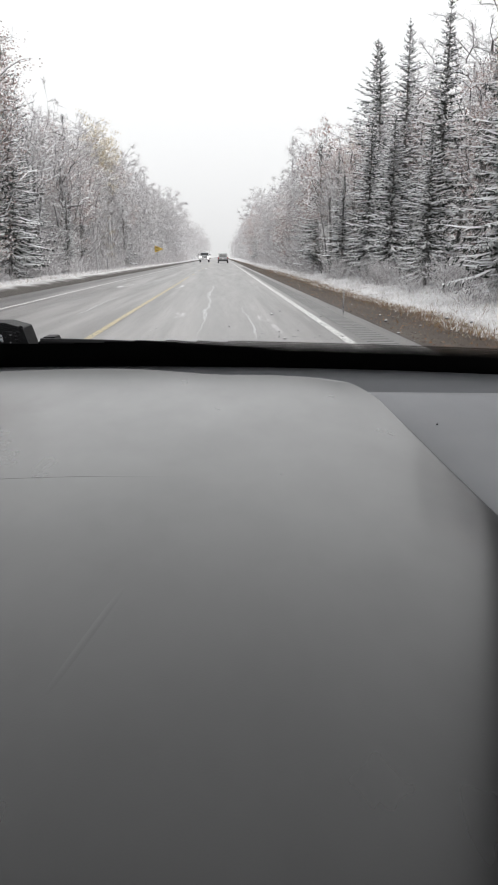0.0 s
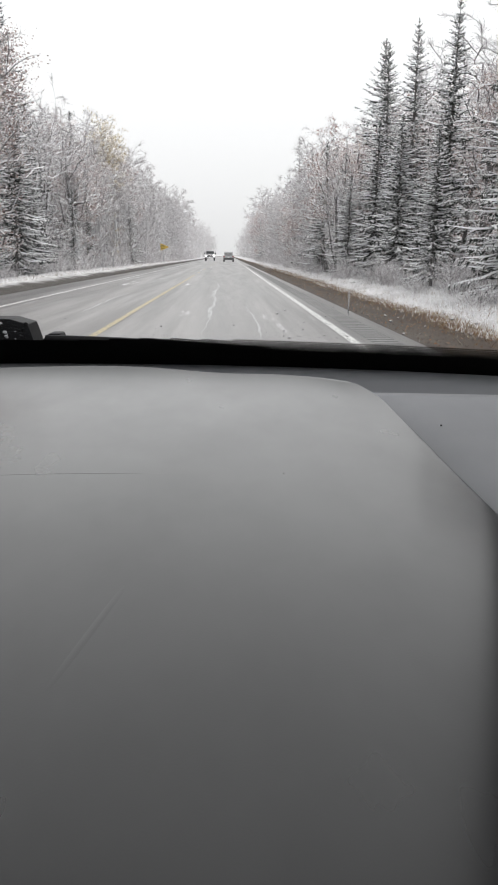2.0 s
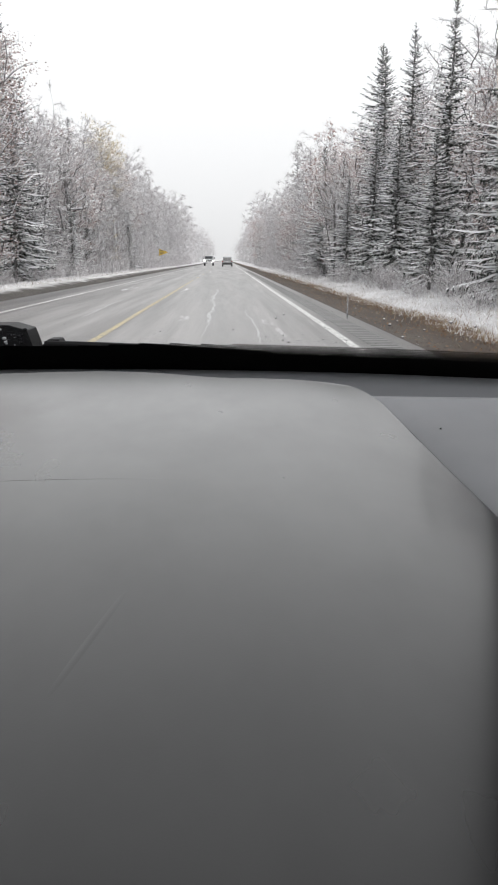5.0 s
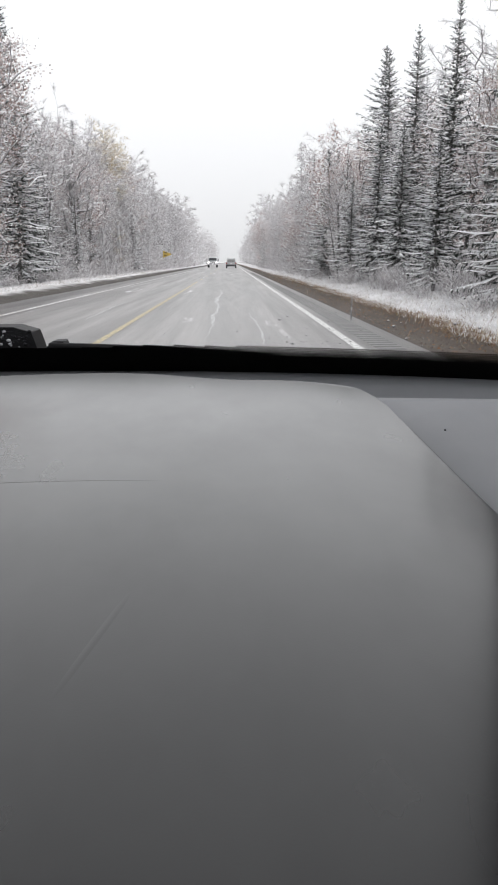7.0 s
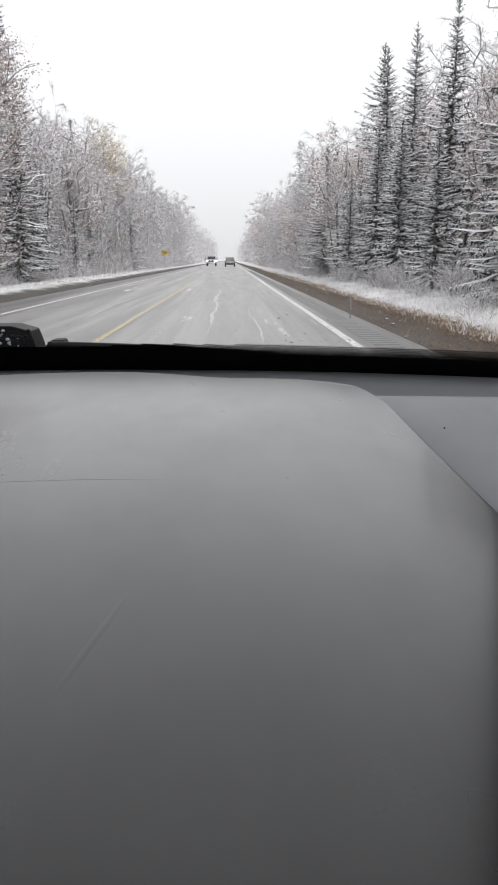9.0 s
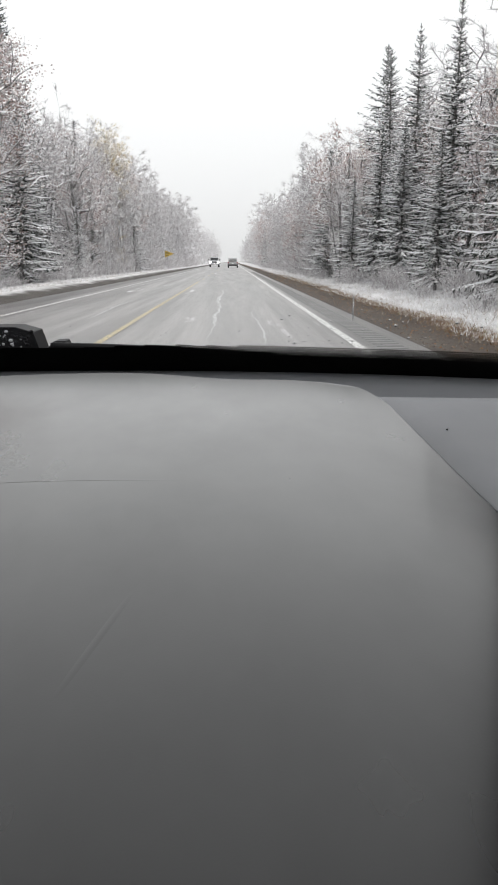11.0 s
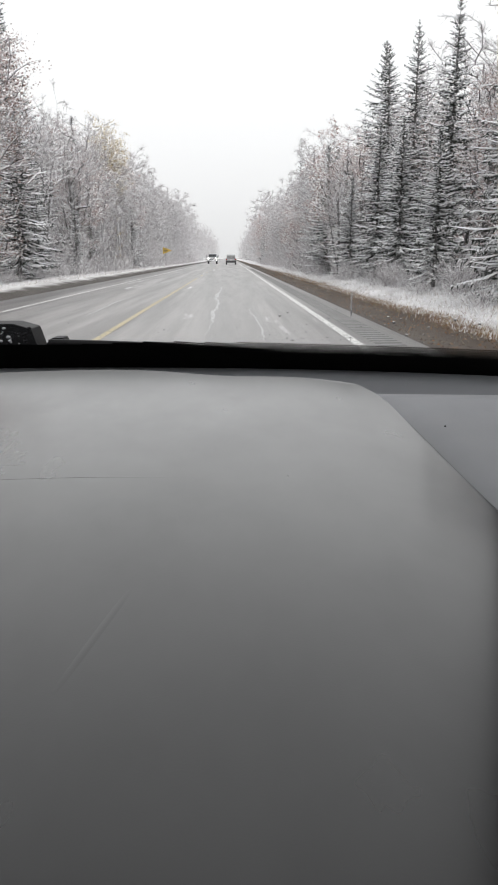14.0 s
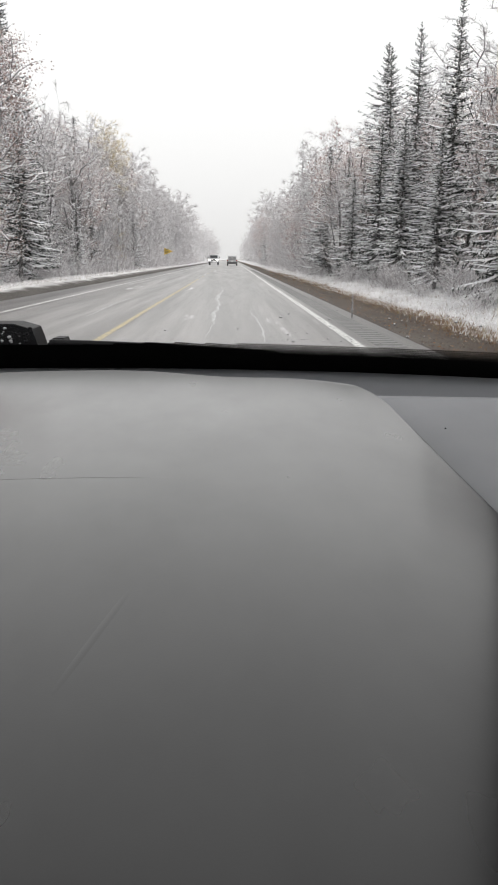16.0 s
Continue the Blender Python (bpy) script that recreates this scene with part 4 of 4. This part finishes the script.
def plant():
    rnd = random.Random(4)
    stand = Stand()
    for side, edge in ((1, 8.4), (-1, -11.9)):
        for row in range(4):
            y = -14.0 + rnd.uniform(0, 3)
            while y < 190:
                far = y > 70 or y < 12 or row > 1
                x = edge + side * (row * 2.9 + rnd.uniform(-0.9, 1.1)) + 0.8 * math.sin(y * 0.09 + side)
                clump = noise.noise(Vector((y * 0.05, side * 7.0, 0.5)))
                r = rnd.random()
                conif = (0.34 if side > 0 else 0.22) + 0.8 * clump + (0.08, 0.0, 0.2, 0.3)[row]
                oaks = 0.16 + (0.25 if side > 0 and 48 < y < 95 else 0)
                # trees beside the car, out of view, are made taller to darken the pad
                size = rnd.uniform(0.88, 1.12) * (1.3 if y < 16 else 1.0) * ((1.0 if y < 48 else 1.16) if side > 0 else 1.22 if y < 55 else 1.32)
                if side > 0 and row == 0 and 19 < y < 46 and r > 0.35:
                    y += 4.0
                    continue
                if y < 12 and row > 1:
                    y += 4.5
                    continue
                if r < conif:
                    pool, nm = (mid_spruce, "ms") if far else (near_spruce, "ns")
                    hgt = (rnd.uniform(4.5, 9.5), rnd.uniform(9.5, 14.5), rnd.uniform(8.0, 13.0), rnd.uniform(7.0, 10.0))[row]
                    i = rnd.randrange(len(pool))
                    stand.put(nm + str(i), "conifer", SPRUCE, pool[i], x, y, hgt * size, rnd.uniform(0, 360), None, rnd.uniform(-1.5, 1.5))
                elif r < conif + oaks:
                    pool, nm = (mid_oak, "mo") if far else (near_oak, "no")
                    i = rnd.randrange(len(pool))
                    stand.put(nm + str(i), "broadleaf tree", OAK, pool[i], x, y, rnd.uniform(8.5, 12.0) * size, rnd.uniform(0, 360))
                elif row == 1 and not far and rnd.random() < 0.3:
                    i = rnd.randrange(2)
                    stand.put("tb" + str(i), "broadleaf tree", BARE, tall_bare[i], x, y, rnd.uniform(12.5, 15.5) * size, rnd.uniform(0, 360), None, rnd.uniform(-3, 3))
                else:
                    pool, nm = (mid_bare, "mb") if far else (near_bare, "nb")
                    i = rnd.randrange(len(pool))
                    hgt = rnd.uniform(6.5, 10.5) if row == 0 else rnd.uniform(9.5, 13.5)
                    stand.put(nm + str(i), "broadleaf tree", BARE, pool[i], x, y, hgt * size * (1.15 if y > 85 else 1.0), rnd.uniform(0, 360), None, rnd.uniform(-3, 3))
                y += (rnd.uniform(2.6, 4.8) if 10 < y < 85 else rnd.uniform(5.0, 8.5)) + (0 if row < 2 else 1.5)
    for x, y, hgt in ((-12.6, 82, 16.5), (-14.0, 92, 17.5), (12.5, 74, 12.5)):
        stand.put("birch", "broadleaf tree", BIRCH, birch[0], x, y, hgt, 40 * y, M_YELLOWLEAF)
    # dark spruces standing forward of the hardwoods
    rnd = random.Random(31)
    for x, y, hgt in ((8.2, 22.0, 8.5), (9.9, 26.5, 12.5), (7.9, 30.0, 6.0), (9.2, 33.5, 11.5), (8.0, 37.0, 7.5), (9.4, 41.0, 12.5), (8.3, 44.5, 8.5), (9.8, 49.0, 13.5), (8.2, 56.0, 8.5), (9.0, 72.0, 11.0), (9.6, 88.0, 12.5),
                      (-11.6, 47.0, 7.0), (-13.2, 50.5, 9.5), (-11.4, 58.0, 6.0), (-12.0, 67.0, 7.5), (-14.5, 74.0, 14.0), (-11.2, 90.0, 7.0)):
        i = rnd.randrange(4)
        stand.put("ns" + str(i), "conifer", SPRUCE, near_spruce[i], x, y, hgt, rnd.uniform(0, 360), None, rnd.uniform(-1.5, 1.5))
    # unseen tall spruces beside the car, added to darken the pad's reflection
    rnd = random.Random(77)
    for k in range(18):
        y, x = -7.0 + 1.35 * k, (9.6, 12.2, 10.8)[k % 3] + rnd.uniform(-0.5, 0.5)
        i = rnd.randrange(2)
        stand.put("ms" + str(i), "conifer", SPRUCE, mid_spruce[i], x, y, rnd.uniform(13.0, 16.5), rnd.uniform(0, 360), None, rnd.uniform(-1.5, 1.5))


def far_woods():
    """The hazy woods beyond, too many to tell apart; the haze is in their paler colours."""
    rnd = random.Random(9)
    models = [hardwood(101 + i, 14.0, 4.2, 60, 9, low=0.06, sides=3, stout=4.2) for i in range(3)] + [conifer(111, 12.0, 2.0, 5, 12, 4)]
    for name in ("trunk", "twigs", "needles", "snow"):
        packed = [(np.array([tuple(v) for v in mo[name].v]).reshape(-1, 3), mo[name].f) if name in mo else None for mo in models]
        verts, faces, k = [], [], 0
        rr = random.Random(13)
        for i in range(280):
            side = 1 if i % 2 else -1
            y = (180 + 560 * rr.random() ** 1.25) if i < 235 else rr.uniform(75, 190)
            x = (8.6 if side > 0 else -12.0) + side * (rr.random() ** 1.6 * 13 if i < 235 else rr.uniform(12, 22))
            s, a = rr.uniform(1.0, 1.5), rr.uniform(0, 6.28)
            pick = rr.randrange(10)
            mo = 3 if pick < 2 else pick % 3
            if packed[mo] is None or not packed[mo][1]:
                continue
            v, f = packed[mo]
            c, sn = math.cos(a) * s, math.sin(a) * s
            w = np.stack([v[:, 0] * c - v[:, 1] * sn + x, v[:, 0] * sn + v[:, 1] * c + y, v[:, 2] * s], 1)
            verts.append(w)
            faces += [tuple(j + k for j in q) for q in f]
            k += len(v)
        ob = from_arrays("far_woods", np.concatenate(verts), faces, HAZED.get(name, LOOKS[name]))
        tagged(ob, "distant snow covered woods lining the highway", "woods", kind="stuff")


def undergrowth():
    rnd = random.Random(21)
    brush, blades = Pieces(), Pieces()
    for i in range(800):
        side = 1 if rnd.random() < 0.55 else -1
        y = 8 + 190 * rnd.random() ** 1.4
        x = (6.6 + rnd.random() * 4.0) if side > 0 else (-10.0 - rnd.random() * 4.0)
        z = ground_height(x, y)
        h = rnd.uniform(0.5, 1.7)
        for k in range(34):
            d = aim(rnd, rnd.uniform(0, 6.28), rnd.uniform(0.5, 1.45))
            p = Vector((x + rnd.gauss(0, 0.15), y + rnd.gauss(0, 0.15), z - 0.05))
            brush.twig(p, d, h * rnd.uniform(0.5, 1.0), rnd.uniform(0.004, 0.009))
            for j in range(4):
                e = (d + Vector((rnd.uniform(-0.8, 0.8), rnd.uniform(-0.8, 0.8), rnd.uniform(-0.3, 0.5)))).normalized()
                brush.twig(p + d * h * rnd.uniform(0.25, 0.8), e, h * 0.3, 0.007)
    for i in range(1000):
        side = 1 if i % 2 else -1
        y = 48 + 240 * rnd.random() ** 1.25
        x = (8.0 + rnd.random() * 6.0) if side > 0 else (-11.4 - rnd.random() * 6.0)
        h = rnd.uniform(1.2, 4.6)
        base = Vector((x, y, ground_height(x, y) - 0.1))
        for k in range(16):
            p = base + Vector((rnd.gauss(0, 0.5), rnd.gauss(0, 0.5), 0))
            d = aim(rnd, rnd.uniform(0, 6.28), rnd.uniform(0.8, 1.45))
            brush.twig(p, d, h * rnd.uniform(0.6, 1.0), 0.02)
            for j in range(7):
                e = (d + Vector((rnd.uniform(-0.9, 0.9), rnd.uniform(-0.9, 0.9), rnd.uniform(-0.4, 0.4)))).normalized()
                brush.twig(p + d * h * rnd.uniform(0.15, 0.9), e, h * rnd.uniform(0.15, 0.3), 0.018)
    for i in range(46000):
        side = 1 if rnd.random() < 0.6 else -1
        y = 6 + 110 * rnd.random() ** 1.7
        x = 4.3 + abs(rnd.gauss(1.6, 1.5)) if side > 0 else -7.6 - abs(rnd.gauss(1.2, 1.7))
        if side > 0 and x < 5.4 and rnd.random() < 0.55:
            continue
        z = ground_height(x, y)
        tall = rnd.uniform(0.06, 0.26) * (0.6 if x < 5.2 and side > 0 else 1.0)
        d = aim(rnd, rnd.uniform(0, 6.28), rnd.uniform(0.35, 1.3))
        p = Vector((x, y, z - 0.02))
        w = Vector((rnd.uniform(-1, 1), rnd.uniform(-0.4, 0.4), 0)).normalized() * rnd.uniform(0.006, 0.014)
        k = len(blades.v)
        blades.v += [p - w, p + w, p + d * tall]
        blades.f.append((k, k + 1, k + 2))
    grit = Pieces()
    for i in range(7000):
        y = 6 + 60 * rnd.random() ** 1.7
        x = 2.75 + 2.6 * rnd.random()
        c = Vector((x, y, ground_height(x, y)))
        r = rnd.uniform(0.008, 0.028)
        a = aim(rnd, rnd.uniform(0, 6.28), 0) * r
        grit.lump(c, a, Vector((-a.y, a.x, 0)) * rnd.uniform(0.6, 1.0), Vector((0, 0, r * rnd.uniform(0.5, 1.0))))
    tagged(from_arrays("gravel", grit.v, grit.f, M_GRAVEL), "wet brown gravel strewn along the verge", "gravel", kind="stuff")
    rust = Pieces()
    for i in range(11000):
        y = 5 + 75 * rnd.random() ** 1.8
        x = 5.35 - abs(rnd.gauss(0.0, 0.75)) + rnd.uniform(0, 0.4)
        p = Vector((x, y, ground_height(x, y) - 0.02))
        w = Vector((rnd.uniform(-1, 1), rnd.uniform(-0.4, 0.4), 0)).normalized() * rnd.uniform(0.006, 0.013)
        k = len(rust.v)
        rust.v += [p - w, p + w, p + aim(rnd, rnd.uniform(0, 6.28), rnd.uniform(0.2, 1.1)) * rnd.uniform(0.05, 0.17)]
        rust.f.append((k, k + 1, k + 2))
    tagged(from_arrays("verge_litter", rust.v, rust.f, M_DRYGRASS), "rust brown dead grass on the gravel verge", "grass", kind="stuff")
    # brush shares the twig colour that was lightened for haze
    tagged(from_arrays("underbrush", brush.v, brush.f, M_HAZED_TWIG), "frosted bare brush at the forest edge", "brush", kind="stuff")
    tagged(from_arrays("verge_grass", blades.v, blades.f, M_GRASS), "dead grass dusted with snow on the verges", "grass", kind="stuff")


plant()
far_woods()
undergrowth()


# ------------------------------------------------------------ roadside signs
def build_text(words, size, parent, x, y, z, material):
    """Lettering on a sign face that looks back along the road."""
    cu = bpy.data.curves.new("lettering", "FONT")
    cu.body, cu.size, cu.align_x, cu.align_y, cu.extrude = words, size, "CENTER", "CENTER", 0.001
    tmp = new("lettering", cu)
    me = bpy.data.meshes.new_from_object(tmp.evaluated_get(bpy.context.evaluated_depsgraph_get()))
    bpy.data.objects.remove(tmp)
    me.materials.clear()
    me.materials.append(material)
    ob = new("lettering", me)
    ob.parent = parent
    ob.matrix_basis = pose(x, y, z, 90, 0, 0)
    return tagged(ob, "black lettering reading " + words.lower())


def do_not_pass_sign():
    x, y = 7.3, 55.0
    s = thing("road_sign", "white rectangular do not pass sign on a steel post", "road sign", m=pose(x, y, ground_height(x, y)))
    part("post", rounded_box(-0.03, 0.03, 0.0, 0.05, -0.2, 3.2, 0.006), M_POST, s)
    face = part("panel", rounded_box(-0.36, 0.36, -0.012, -0.002, 2.35, 3.26, 0.003), M_SIGNWHITE, s)
    for i, w in enumerate(("DO", "NOT", "PASS")):
        build_text(w, 0.27, face, 0, -0.016, 3.07 - 0.27 * i, M_SIGNBLACK)
    for a, b, c, d in ((-0.34, 0.34, 2.37, 2.385), (-0.34, 0.34, 3.225, 3.24), (-0.34, -0.325, 2.39, 3.22), (0.325, 0.34, 2.39, 3.22)):
        part("border", rounded_box(a, b, -0.016, -0.012, c, d, 0.001), M_SIGNBLACK, face)


def pennant_sign():
    x, y = -8.6, 104.0
    s = thing("pennant_sign", "yellow pennant shaped warning sign on a steel post", "road sign", m=pose(x, y, ground_height(x, y)))
    part("post", rounded_box(-0.03, 0.03, 0.0, 0.05, -0.2, 2.5, 0.006), M_POST, s)
    bm = bmesh.new()
    tri = [(-0.35, 2.52), (0.85, 2.06), (-0.35, 1.60)]
    a = [bm.verts.new((px, -0.012, pz)) for px, pz in tri]
    b = [bm.verts.new((px, -0.002, pz)) for px, pz in tri]
    bm.faces.new(a)
    bm.faces.new(b[::-1])
    for i in range(3):
        j = (i + 1) % 3
        bm.faces.new((a[j], a[i], b[i], b[j]))
    bmesh.ops.recalc_face_normals(bm, faces=bm.faces[:])
    face = part("panel", bm, M_SIGNYELLOW, s)
    for i in range(3):
        part("bar", rounded_box(-0.28, 0.30 - 0.16 * abs(i - 1), -0.016, -0.012, 1.84 + 0.19 * i, 1.93 + 0.19 * i, 0.002), M_SIGNBLACK, face)


def marker_posts():
    for x, y in ((6.9, 52.0), (6.9, 92.0), (-8.8, 60.0)):
        s = thing("marker_post", "thin roadside delineator post with a white reflector", "marker post", m=pose(x, y, ground_height(x, y)), group="roadside marker posts")
        part("post", rounded_box(-0.02, 0.02, -0.012, 0.012, -0.2, 1.25, 0.004), M_POST, s)
        part("reflector", rounded_box(-0.04, 0.04, -0.02, -0.012, 1.02, 1.24, 0.004), M_SIGNWHITE, s, "white reflector plate")


do_not_pass_sign()
pennant_sign()
marker_posts()
